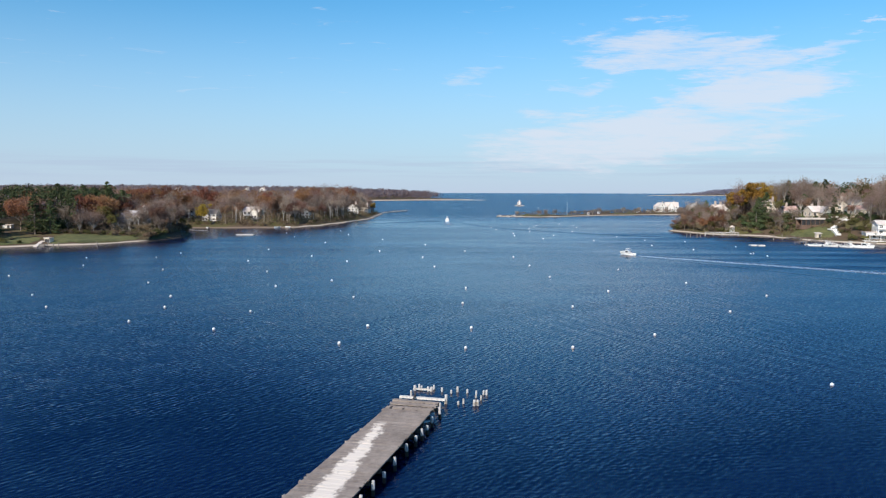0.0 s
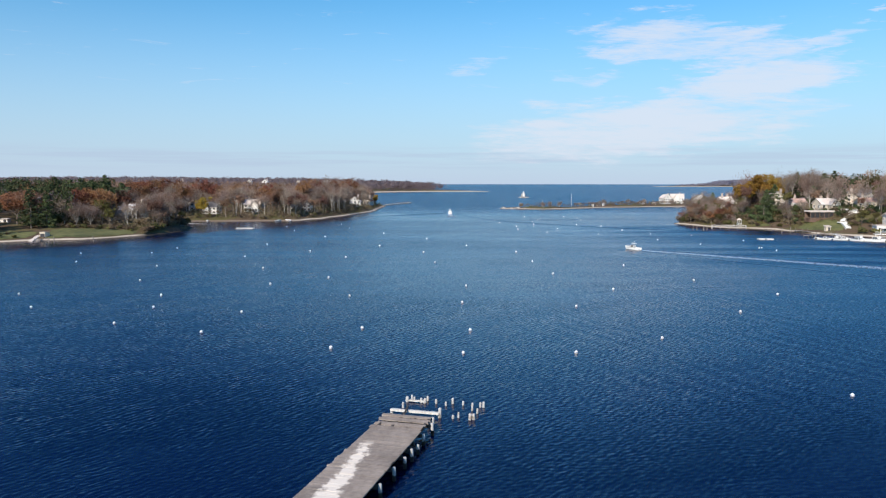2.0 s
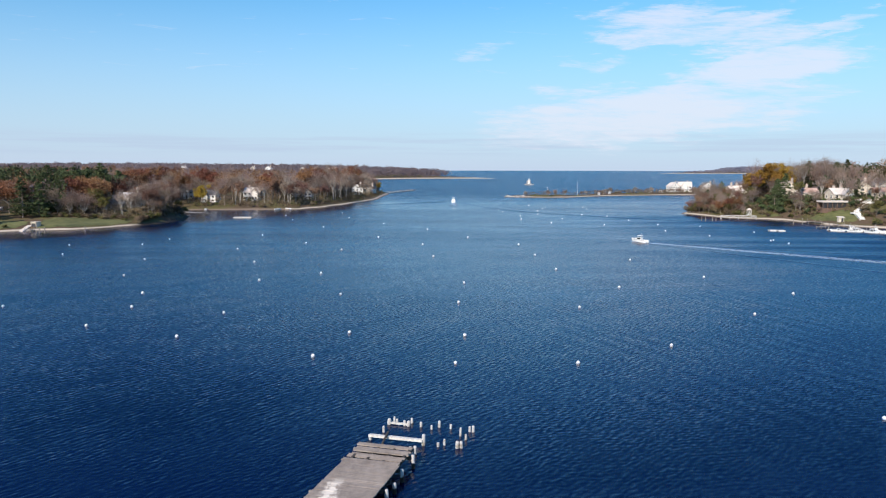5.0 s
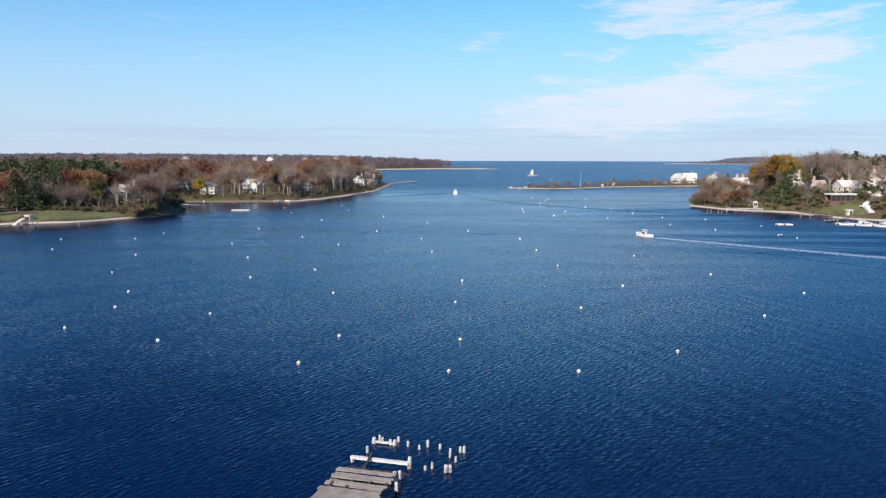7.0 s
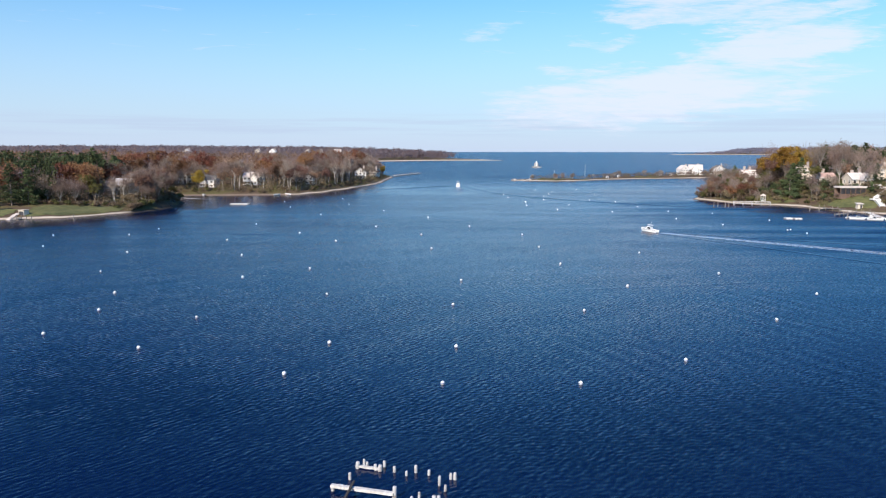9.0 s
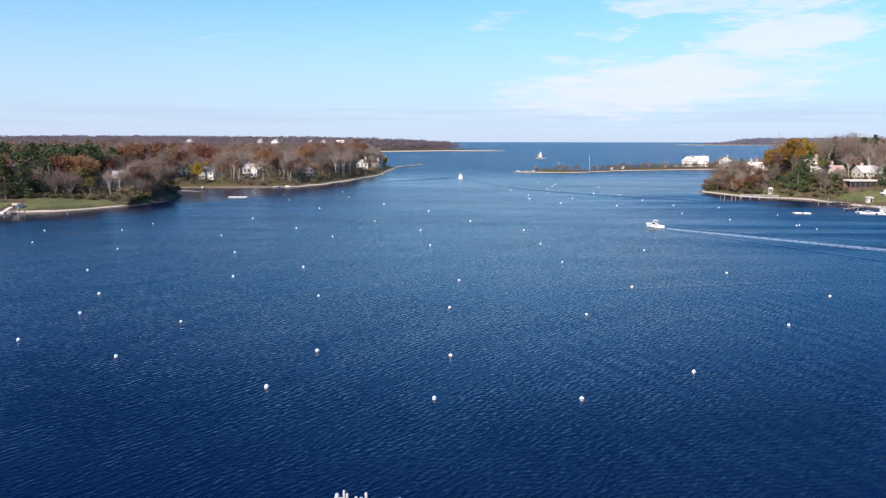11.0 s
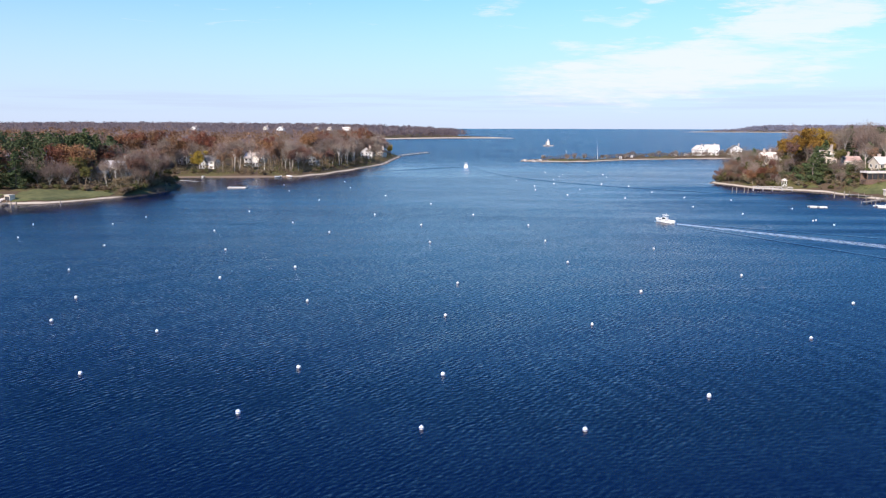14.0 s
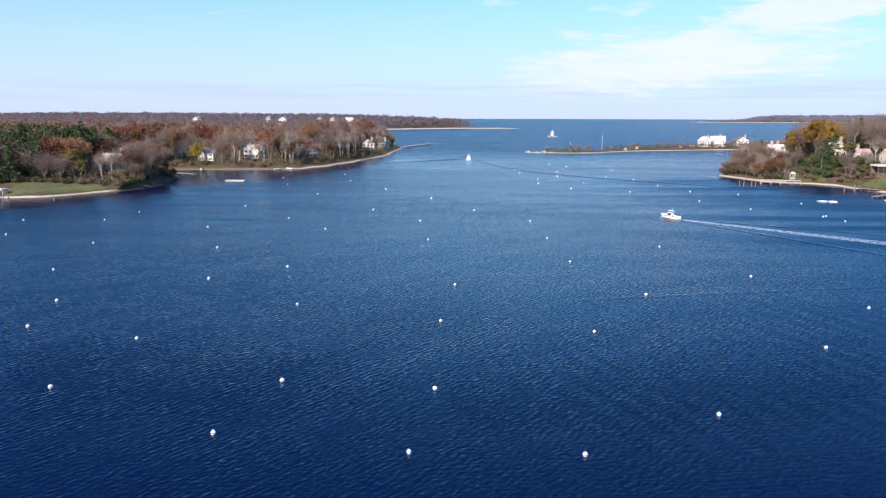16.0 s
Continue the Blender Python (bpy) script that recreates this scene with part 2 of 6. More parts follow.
def ground_material():
    """Sandy foot, leaf litter and rough grass above, by height over the water with a ragged line between."""
    m, n, b = material("shore_ground", 0.95, 0.0, 0.2)
    pos = n.add("ShaderNodeNewGeometry").outputs["Position"]
    z = n.add("ShaderNodeSeparateXYZ", {0: pos}).outputs[2]
    fine = n.noise(pos, 0.9, 6.0, 0.65)
    big = n.noise(pos, 0.06, 4.0, 0.6)
    sand = n.mix(fine, (0.40, 0.335, 0.26), (0.62, 0.54, 0.44))
    wet = n.step(n.math("ADD", z, n.math("MULTIPLY", fine, 0.25)), 0.28, 0.42)
    sand = n.mix(wet, (0.13, 0.10, 0.075), sand)
    litter = n.mix(fine, (0.06, 0.042, 0.027), (0.15, 0.105, 0.068))
    grass = n.mix(fine, (0.07, 0.065, 0.026), (0.15, 0.13, 0.055))
    up = n.mix(n.step(big, 0.42, 0.6), litter, grass)
    far = n.step(n.add("ShaderNodeSeparateXYZ", {0: pos}).outputs[1], 1250, 1400, 0.0, 1.3)     # broad flat beaches out there
    z = n.math("SUBTRACT", z, far)
    edge = n.step(n.math("ADD", z, n.math("MULTIPLY", n.math("SUBTRACT", big, 0.5), 0.7)), 0.5, 0.75)
    # dark weedy rock instead of sand round the wooded tip
    away = n.add("ShaderNodeVectorMath", {0: pos, 1: (-126.0, 326.0, 0.0)})
    away.operation = "DISTANCE"
    sand = n.mix(n.step(away.outputs["Value"], 33, 25), sand, n.mix(fine, (0.03, 0.026, 0.02), (0.09, 0.075, 0.058)))
    # brown shingle instead of sand inside the cove
    cove = n.add("ShaderNodeVectorMath", {0: pos, 1: (-138.0, 402.0, 0.0)})
    cove.operation = "DISTANCE"
    sand = n.mix(n.step(cove.outputs["Value"], 46, 30), sand, n.mix(fine, (0.13, 0.10, 0.075), (0.27, 0.21, 0.16)))
    n.put(b.inputs["Base Color"], n.mix(edge, sand, up))
    n.put(b.inputs["Normal"], n.add("ShaderNodeBump", {"Strength": 0.5, "Distance": 0.2, "Height": fine}).outputs[0])
    return m


M["ground"] = ground_material()
M["lawn"] = simple("lawn_grass", (0.058, 0.070, 0.020), (0.15, 0.15, 0.05), 0.45, 0.95, 0.4)
M["bark"] = simple("bark", (0.12, 0.096, 0.076), (0.28, 0.235, 0.195), 2.0, 0.95, 0.4, streak=(3, 3, 0.6), vary=0.3)
M["pale_bark"] = simple("pale_bark", (0.30, 0.27, 0.23), (0.50, 0.46, 0.41), 2.0, 0.9, 0.3, streak=(2, 2, 0.6), vary=0.25)
M["russet"] = leafy("russet_leaves", [(0.0, (0.115, 0.048, 0.030)), (0.5, (0.215, 0.096, 0.054)), (1.0, (0.32, 0.158, 0.088))])
M["brown"] = leafy("brown_leaves", [(0.0, (0.12, 0.066, 0.046)), (0.5, (0.235, 0.138, 0.096)), (1.0, (0.36, 0.23, 0.16))])
M["olive"] = leafy("olive_leaves", [(0.0, (0.055, 0.055, 0.018)), (0.5, (0.11, 0.10, 0.034)), (1.0, (0.19, 0.155, 0.05))])
M["gold"] = leafy("gold_leaves", [(0.0, (0.17, 0.105, 0.02)), (0.5, (0.33, 0.21, 0.036)), (1.0, (0.47, 0.33, 0.07))], 0.1)
M["needle"] = leafy("pine_needles", [(0.0, (0.030, 0.047, 0.020)), (0.5, (0.068, 0.096, 0.040)), (1.0, (0.13, 0.155, 0.062))], 0.3, 0.12)
M["twig"] = leafy("twigs", [(0.0, (0.15, 0.10, 0.080)), (0.5, (0.245, 0.184, 0.148)), (1.0, (0.39, 0.31, 0.26))], 0.25, 0.25)
# bare woods: grey-brown shifted to mauve, with distance haze put into the colour
M["mauve"] = leafy("bare_woods_with_haze", [(0.0, (0.185, 0.143, 0.153)), (0.5, (0.235, 0.185, 0.197)), (1.0, (0.285, 0.228, 0.24))], 0.1, 0.5)
# haze over the far headland, painted into its pale blue-grey leaf tones
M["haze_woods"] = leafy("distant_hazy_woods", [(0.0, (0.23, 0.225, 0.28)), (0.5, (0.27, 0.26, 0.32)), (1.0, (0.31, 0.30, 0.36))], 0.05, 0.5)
M["scrub"] = leafy("dry_scrub", [(0.0, (0.085, 0.062, 0.040)), (0.5, (0.17, 0.128, 0.082)), (1.0, (0.27, 0.21, 0.14))], 0.25)
M["shrub"] = leafy("shrub_leaves", [(0.0, (0.046, 0.055, 0.020)), (0.5, (0.115, 0.115, 0.042)), (1.0, (0.21, 0.18, 0.072))], 0.3)
M["deck"] = None
M["wood"] = simple("weathered_timber", (0.12, 0.10, 0.085), (0.32, 0.285, 0.245), 2.0, 0.9, 0.5, streak=(4, 4, 0.5), vary=0.2)
M["dark_wood"] = simple("wet_timber", (0.03, 0.024, 0.02), (0.075, 0.06, 0.048), 2.0, 0.8, 0.4, streak=(4, 4, 0.5))
M["white_wood"] = simple("whitened_timber", (0.38, 0.365, 0.34), (0.68, 0.66, 0.62), 2.4, 0.85, 0.35, streak=(2, 2, 0.7), vary=0.15)
M["white"] = simple("white_paint", (0.66, 0.64, 0.60), (0.80, 0.78, 0.75), 0.8, 0.6, 0.05, vary=0.05)
M["cream"] = simple("cream_render", (0.52, 0.45, 0.36), (0.66, 0.59, 0.49), 0.8, 0.85, 0.1, vary=0.06)
M["grey_wall"] = simple("grey_shingle", (0.36, 0.34, 0.33), (0.54, 0.51, 0.49), 1.2, 0.9, 0.2)
M["roof"] = simple("slate_roof", (0.09, 0.085, 0.085), (0.17, 0.16, 0.155), 1.5, 0.85, 0.3, vary=0.2)
M["brown_roof"] = simple("brown_shingle_roof", (0.10, 0.06, 0.045), (0.18, 0.12, 0.09), 1.5, 0.9, 0.3)
M["grey_roof"] = simple("weathered_grey_shingle_roof", (0.34, 0.33, 0.34), (0.55, 0.53, 0.53), 1.5, 0.9, 0.3, vary=0.1)
M["pale_roof"] = simple("pale_shingle_roof", (0.52, 0.45, 0.40), (0.68, 0.61, 0.55), 1.5, 0.85, 0.2)
M["red_roof"] = simple("red_tile_roof", (0.38, 0.25, 0.21), (0.52, 0.37, 0.32), 1.5, 0.85, 0.3)
M["brick"] = simple("chimney_brick", (0.38, 0.30, 0.25), (0.58, 0.50, 0.44), 2.0, 0.9, 0.3)
M["stone"] = simple("shore_rock", (0.20, 0.185, 0.17), (0.44, 0.41, 0.38), 1.0, 0.9, 0.6, vary=0.3)
M["dark_rock"] = simple("weedy_rock", (0.03, 0.028, 0.025), (0.10, 0.092, 0.082), 1.0, 0.85, 0.6, vary=0.3)
M["gelcoat"] = simple("white_gelcoat", (0.72, 0.72, 0.70), (0.84, 0.84, 0.83), 0.6, 0.25, 0.02, vary=0.04)
M["dark"] = simple("dark_trim", (0.02, 0.02, 0.024), (0.05, 0.05, 0.055), 2.0, 0.5, 0.05)
M["metal"] = simple("grey_metal", (0.42, 0.42, 0.43), (0.58, 0.58, 0.58), 3.0, 0.4, 0.05, metal=0.7)
M["buoy"] = simple("buoy_plastic", (0.72, 0.73, 0.74), (0.84, 0.84, 0.84), 1.5, 0.35, 0.05, vary=0.06)
M["blue"] = simple("blue_stripe", (0.02, 0.06, 0.22), (0.04, 0.10, 0.30), 1.5, 0.4, 0.05)
glass, gn, gb = material("window_glass", 0.06)
gb.inputs["Base Color"].default_value = (0.025, 0.03, 0.036, 1)
gb.inputs["IOR"].default_value = 1.5
M["glass"] = glass

# ---- building helpers ----
class Geo:
    """Collects corners and faces of one mesh."""

    def __init__(self):
        self.v, self.f, self.n = [], [], 0

    def add(self, verts, faces):
        o = self.n
        self.v.extend(tuple(p) for p in verts)
        self.f.extend(tuple(i + o for i in q) for q in faces)
        self.n += len(verts)
        return self

    def box(self, c, s, rz=0.0, wob=0.0, rnd=None):
        x, y, z = (a / 2 for a in s)
        co, si = math.cos(rz), math.sin(rz)
        vs = []
        for a, b, d in ((-x, -y, -z), (x, -y, -z), (x, y, -z), (-x, y, -z), (-x, -y, z), (x, -y, z), (x, y, z), (-x, y, z)):
            if wob:
                a, b, d = a + rnd.uniform(-wob, wob), b + rnd.uniform(-wob, wob), d + rnd.uniform(-wob, wob)
            vs.append((c[0] + a * co - b * si, c[1] + a * si + b * co, c[2] + d))
        return self.add(vs, ((0, 3, 2, 1), (4, 5, 6, 7), (0, 1, 5, 4), (1, 2, 6, 5), (2, 3, 7, 6), (3, 0, 4, 7)))

    def tube(self, p0, p1, r0, r1, k=6, cap=True):
        p0, p1 = Vector(p0), Vector(p1)
        q = (p1 - p0).to_track_quat("Z", "Y")
        ring = [Vector((math.cos(2 * math.pi * i / k), math.sin(2 * math.pi * i / k), 0)) for i in range(k)]
        vs = [p0 + q @ (u * r0) for u in ring] + [p1 + q @ (u * r1) for u in ring]
        fs = [(i, (i + 1) % k, (i + 1) % k + k, i + k) for i in range(k)]
        if cap:
            fs += [tuple(range(k, 2 * k)), tuple(reversed(range(k)))]
        return self.add(vs, fs)

    def lathe(self, prof, k=12, c=(0, 0, 0)):
        """prof: (radius, height) from the foot up."""
        vs = [(c[0] + r * math.cos(2 * math.pi * i / k), c[1] + r * math.sin(2 * math.pi * i / k), c[2] + h) for r, h in prof for i in range(k)]
        fs = [(j * k + i, j * k + (i + 1) % k, (j + 1) * k + (i + 1) % k, (j + 1) * k + i) for j in range(len(prof) - 1) for i in range(k)]
        fs += [tuple(range((len(prof) - 1) * k, len(prof) * k)), tuple(reversed(range(k)))]
        return self.add(vs, fs)

    def slab(self, pts, t):
        """A flat plate of thickness t under the outline pts."""
        k = len(pts)
        vs = [tuple(p) for p in pts] + [(p[0], p[1], p[2] - t) for p in pts]
        fs = [tuple(range(k)), tuple(reversed(range(k, 2 * k)))] + [(i, i + k, (i + 1) % k + k, (i + 1) % k) for i in range(k)]
        return self.add(vs, fs)

    def mesh(self, name, mat, smooth=False):
        me = bpy.data.meshes.new(name)
        me.from_pydata(self.v, [], self.f)
        if mat:
            me.materials.append(mat)
        if smooth:
            me.polygons.foreach_set("use_smooth", [True] * len(me.polygons))
        me.update()
        return me


def part(name, geo, mat, parent, label="", smooth=False):
    me = geo if isinstance(geo, bpy.types.Mesh) else geo.mesh(name, mat, smooth)
    ob = new(name, me)
    if parent is not None:
        ob.parent = parent
    return tagged(ob, label)


def thing(name, m, label, category, group="", kind=""):
    ob = new(name)
    ob.empty_display_size = 0.3
    ob.matrix_basis = m
    return tagged(ob, label, category, group, kind)


# ---- water and land ----
def rings_disc():
    g = Geo()
    radii = [0, 60, 150, 400, 1000, 2400, 4900]
    k = 96
    g.add([(0, 0, 0)] + [(r * math.cos(2 * math.pi * i / k), r * math.sin(2 * math.pi * i / k), 0) for r in radii[1:] for i in range(k)], [])
    for i in range(k):
        g.f.append((0, 1 + i, 1 + (i + 1) % k))
        for j in range(len(radii) - 2):
            a, b = 1 + j * k, 1 + (j + 1) * k
            g.f.append((a + i, b + i, b + (i + 1) % k, a + (i + 1) % k))
    return g


tagged(part("water", rings_disc(), M["water"], None), "deep blue harbour water rippled by a light wind", "water", kind="structure")

LEFT = [(-2600, 60), (-700, 120), (-420, 185), (-260, 228), (-171, 262), (-158, 270), (-148, 275), (-141, 284), (-133, 297), (-131, 312), (-130, 330), (-134, 349),
        (-150, 362), (-164, 384), (-164, 398), (-150, 403), (-136, 404), (-116, 406), (-97, 412), (-88, 434), (-79, 484), (-73, 530), (-75, 606), (-79, 665), (-92, 700),
        (-120, 800), (-170, 1000), (-215, 1180), (-222, 1340), (-190, 1400), (-160, 1440), (-90, 1500), (4, 1520), (66, 1530), (70, 1545), (0, 1555), (-60, 1580), (-75, 1680),
        (-100, 1800), (-200, 2100), (-400, 2700), (-2600, 2700)]
RIGHT = [(104, 391), (110, 374), (116, 361), (122, 353), (131, 351), (136, 345), (140, 329), (145, 316), (153, 306), (163, 297), (178, 288), (260, 262), (500, 200), (1300, 150),
         (1300, 1150), (420, 900), (250, 720), (215, 640), (205, 580), (180, 510), (145, 455), (115, 415)]
SPIT = [(21, 593), (34, 587), (48, 584), (69, 586), (104, 620), (137, 634), (175, 649), (225, 655), (300, 640), (330, 760), (245, 735), (180, 690), (140, 660), (105, 645), (72, 604), (45, 601), (25, 602)]
FAR = [(640, 2905), (830, 2880), (1100, 2850), (3000, 2750), (3000, 3500), (1000, 3150), (840, 2960), (700, 2925)]


def inland(poly, x, y):
    """Distance from the shoreline, positive on land."""
    x, y = np.asarray(x, float), np.asarray(y, float)
    best = np.full(x.shape, 1e9)
    inside = np.zeros(x.shape, bool)
    for (ax, ay), (bx, by) in zip(poly, poly[1:] + poly[:1]):
        dx, dy = bx - ax, by - ay
        t = np.clip(((x - ax) * dx + (y - ay) * dy) / (dx * dx + dy * dy), 0, 1)
        best = np.minimum(best, np.hypot(x - ax - t * dx, y - ay - t * dy))
        if ay != by:
            inside ^= ((ay > y) != (by > y)) & (x < ax + (y - ay) * dx / dy)
    return np.where(inside, best, -best)


def ripple(x, y, s):
    return np.sin(x / s + 1.3 * np.sin(y / s * 0.7)) * np.cos(y / s * 1.1 + 0.8 * np.sin(x / s * 0.6))


def left_height(x, y):
    d = inland(LEFT, x, y) + 1.2 * ripple(x, y, 6.0)
    z = np.interp(d, [-40, 0, 2.6, 6, 30, 80, 300], [-5, 0, 0.75, 1.5, 3.4, 5.0, 8.0])
    hill = np.clip((np.asarray(y) - 650) / 1000, 0, 1) * np.clip((d - 20) / 250, 0, 1)
    knoll = 2.0 * np.exp(-((np.asarray(x) + 141) ** 2 + (np.asarray(y) - 334) ** 2) / 700.0) * np.clip(d / 1.6, 0, 1)
    return z + knoll + 5.5 * hill * hill * (3 - 2 * hill) + np.clip(d / 60, 0, 1) * (0.7 * ripple(x, y, 23.0) + np.clip((np.asarray(y) - 600) / 500, 0, 1) * 2.0 * ripple(x, y, 130.0))


def right_height(x, y):
    d = inland(RIGHT, x, y) + 0.8 * ripple(x, y, 6.0)
    z = np.interp(d, [-40, 0, 3, 6, 14, 26, 50, 110, 300], [-5, 0, 0.8, 1.4, 3.9, 7.7, 9.9, 12.0, 14.0])
    low = np.clip((np.asarray(y) - 470) / 120, 0, 1)
    z = np.where(z > 1, 1 + (z - 1) * (1 - 0.75 * low), z)
    return z + np.clip(d / 60, 0, 1) * 0.5 * ripple(x, y, 19.0)


def spit_height(x, y):
    d = inland(SPIT, x, y) + 0.6 * ripple(x, y, 5.0)
    return np.interp(d, [-40, 0, 3, 8, 20, 60], [-5, 0, 0.8, 1.7, 2.4, 3.0])


def far_height(x, y):
    d = inland(FAR, x, y)
    return np.interp(d, [-40, 0, 8, 40, 120], [-5, 0, 1.0, 6.0, 14.0])


def axis(*runs):
    """Grid lines from (start, end, step) runs."""
    out = []
    for a, b, s in runs:
        out += list(np.arange(a, b, s))
    return np.array(out + [runs[-1][1]])


def land(name, fn, xs, ys, label):
    X, Y = np.meshgrid(xs, ys)
    Z = fn(X, Y)
    nx = len(xs)
    keep = Z > -2.5
    g = Geo()
    ids = {}
    for j in range(len(ys) - 1):
        for i in range(nx - 1):
            if keep[j, i] or keep[j, i + 1] or keep[j + 1, i] or keep[j + 1, i + 1]:
                q = []
                for a, b in ((j, i), (j, i + 1), (j + 1, i + 1), (j + 1, i)):
                    if (a, b) not in ids:
                        ids[(a, b)] = len(g.v)
                        g.v.append((X[a, b], Y[a, b], Z[a, b]))
                    q.append(ids[(a, b)])
                g.f.append(tuple(q))
    ob = part(name, g.mesh(name, M["ground"], True), None, None)
    return tagged(ob, label, "ground", kind="structure")


land("ground", left_height, axis((-2600, -500, 60), (-500, -260, 12), (-260, -60, 3), (-60, 90, 8)), axis((60, 240, 20), (240, 430, 3), (430, 700, 5), (700, 2700, 25)), "wooded shore with a narrow sandy beach and leaf litter")
land("ground", right_height, axis((95, 220, 2.5), (220, 1300, 30)), axis((150, 260, 12), (260, 470, 2.5), (470, 1150, 15)), "steep wooded bank above a narrow beach")
land("ground", spit_height, axis((15, 330, 3)), axis((575, 760, 2.5)), "low sandy spit with dry grass")
land("ground", far_height, axis((600, 3000, 20)), axis((2740, 3500, 20)), "distant low headland with a pale beach")


def lawn(poly, fn, label):
    """Mown grass laid on the slope."""
    xs, ys = [p[0] for p in poly], [p[1] for p in poly]
    gx, gy = np.arange(min(xs), max(xs), 1.0), np.arange(min(ys), max(ys), 1.0)
    X, Y = np.meshgrid(gx, gy)
    D = inland(poly, X, Y) + 0.8 * ripple(X, Y, 2.5)
    Z = fn(X, Y) + 0.10
    g = Geo()
    for j in range(len(gy) - 1):
        for i in range(len(gx) - 1):
            if D[j, i] > 0 and D[j + 1, i + 1] > 0:
                g.add([(X[a, b], Y[a, b], Z[a, b]) for a, b in ((j, i), (j, i + 1), (j + 1, i + 1), (j + 1, i))], [(0, 1, 2, 3)])
    return tagged(part("lawn", g.mesh("lawn", M["lawn"], True), None, None), label, "lawn", kind="structure")


lawn([(-160.5, 272.5), (-149, 277.5), (-143, 285), (-136.5, 296), (-137, 301), (-149, 299.5), (-166, 294), (-165, 283)], left_height, "sunlit green lawn behind a sandy beach")
lawn([(-230, 243), (-172, 265), (-165, 271), (-167, 284), (-230, 276)], left_height, "rough green grass behind a beach")
lawn([(144, 329), (152, 315), (157, 320), (159, 333), (151, 341), (143, 337)], right_height, "sloping green lawn below a house")
lawn([(132, 356), (138, 351), (140, 355), (134, 360)], right_height, "small patch of green lawn on a bank")
lawn([(40, 590), (66, 591), (92, 614), (72, 601), (45, 597)], spit_height, "thin green grass on a low spit")


# ---- trees ----
def rod_tris(rs, p, way, length, width):
    side = np.cross(way, rs.normal(size=p.shape))
    side /= np.linalg.norm(side, axis=1, keepdims=True) + 1e-9
    return np.stack([p - side * width, p + side * width, p + way * length], 1)


def tri_mesh(name, tris, mat):
    tris = np.asarray(tris).reshape(-1, 3)
    me = bpy.data.meshes.new(name)
    k = len(tris) // 3
    me.vertices.add(len(tris))
    me.vertices.foreach_set("co", tris.astype(np.float32).ravel())
    me.loops.add(len(tris))
    me.loops.foreach_set("vertex_index", np.arange(len(tris), dtype=np.int32))
    me.polygons.add(k)
    me.polygons.foreach_set("loop_start", np.arange(0, 3 * k, 3, dtype=np.int32))
    me.materials.append(mat)
    me.update(calc_edges=True)
    return me


def leaves(rs, centres, radii, count, size, squash=0.75):
    """Small loose leaf sprays, mostly on the outside of clumps."""
    w = radii ** 2 / np.sum(radii ** 2)
    pick = rs.choice(len(centres), count, p=w)
    way = rs.normal(size=(count, 3))
    way /= np.linalg.norm(way, axis=1, keepdims=True)
    r = radii[pick] * rs.uniform(0.55, 1.08, count)
    p = centres[pick] + way * r[:, None] * np.array([1, 1, squash])
    face = way * 0.8 + rs.normal(size=(count, 3)) * 0.5 + np.array([0, 0, 0.45])     # leaves turn outwards and up
    a = np.cross(face, rs.normal(size=(count, 3)))
    a /= np.linalg.norm(a, axis=1, keepdims=True)
    b = np.cross(face, a)
    b /= np.linalg.norm(b, axis=1, keepdims=True)
    s = (size * rs.uniform(0.6, 1.3, count))[:, None]
    return np.stack([p - a * s * 0.5 - b * s * 0.4, p + a * s * 0.6, p - a * s * 0.2 + b * s * 0.55], 1)


def skeleton(rs, height, spread, fork, limbs, lean=0.04):
    """Trunk and limbs; gives the limb tips."""
    g = Geo()
    r = height * 0.012 + 0.05
    top = Vector((rs.normal() * lean * height, rs.normal() * lean * height, height * fork))
    mid = top * 0.5 + Vector((rs.normal() * 0.15, rs.normal() * 0.15, 0))
    g.tube((0, 0, -0.6), mid, r * 1.25, r * 0.95, 7, False)
    g.tube(mid, top, r * 0.95, r * 0.72, 7, False)
    tips, heads = [], []
    for i in range(limbs):
        ang = 2.4 * i + rs.uniform(-0.4, 0.4)
        up = rs.uniform(0.55, 1.0)
        start = mid.lerp(top, rs.uniform(0.5, 1.0))
        out = spread * (1.15 - up * 0.65) * rs.uniform(0.7, 1.1)
        end = Vector((start.x + math.cos(ang) * out, start.y + math.sin(ang) * out, height * (fork + (0.97 - fork) * up * rs.uniform(0.8, 1.0))))
        bend = start.lerp(end, 0.5) + Vector((math.cos(ang) * out * 0.12, math.sin(ang) * out * 0.12, -0.3))
        g.tube(start, bend, r * 0.45, r * 0.28, 5, False)
        g.tube(bend, end, r * 0.28, r * 0.08, 4, False)
        tips.append(end)
        heads.append(bend.lerp(end, 0.45))
        for k in range(3):
            s2 = bend.lerp(end, rs.uniform(0.0, 0.7))
            e2 = s2 + Vector((rs.normal() * spread * 0.28, rs.normal() * spread * 0.28, abs(rs.normal()) * spread * 0.32 + 0.5))
            g.tube(s2, e2, r * 0.15, r * 0.04, 3, False)
            tips.append(e2)
    return g, tips, heads


def leaf_tree(seed, height, spread, count, size, fork=0.42, limbs=9):
    rs = np.random.RandomState(seed)
    g, tips, heads = skeleton(rs, height, spread, fork, limbs)
    c = np.array([tuple(t) for t in tips + heads])
    rad = np.concatenate([rs.uniform(0.16, 0.30, len(tips)) * spread, rs.uniform(0.2, 0.34, len(heads)) * spread])
    c[:, 2] = np.minimum(c[:, 2], height - rad * 0.4)
    return g, leaves(rs, c, rad, count, size)


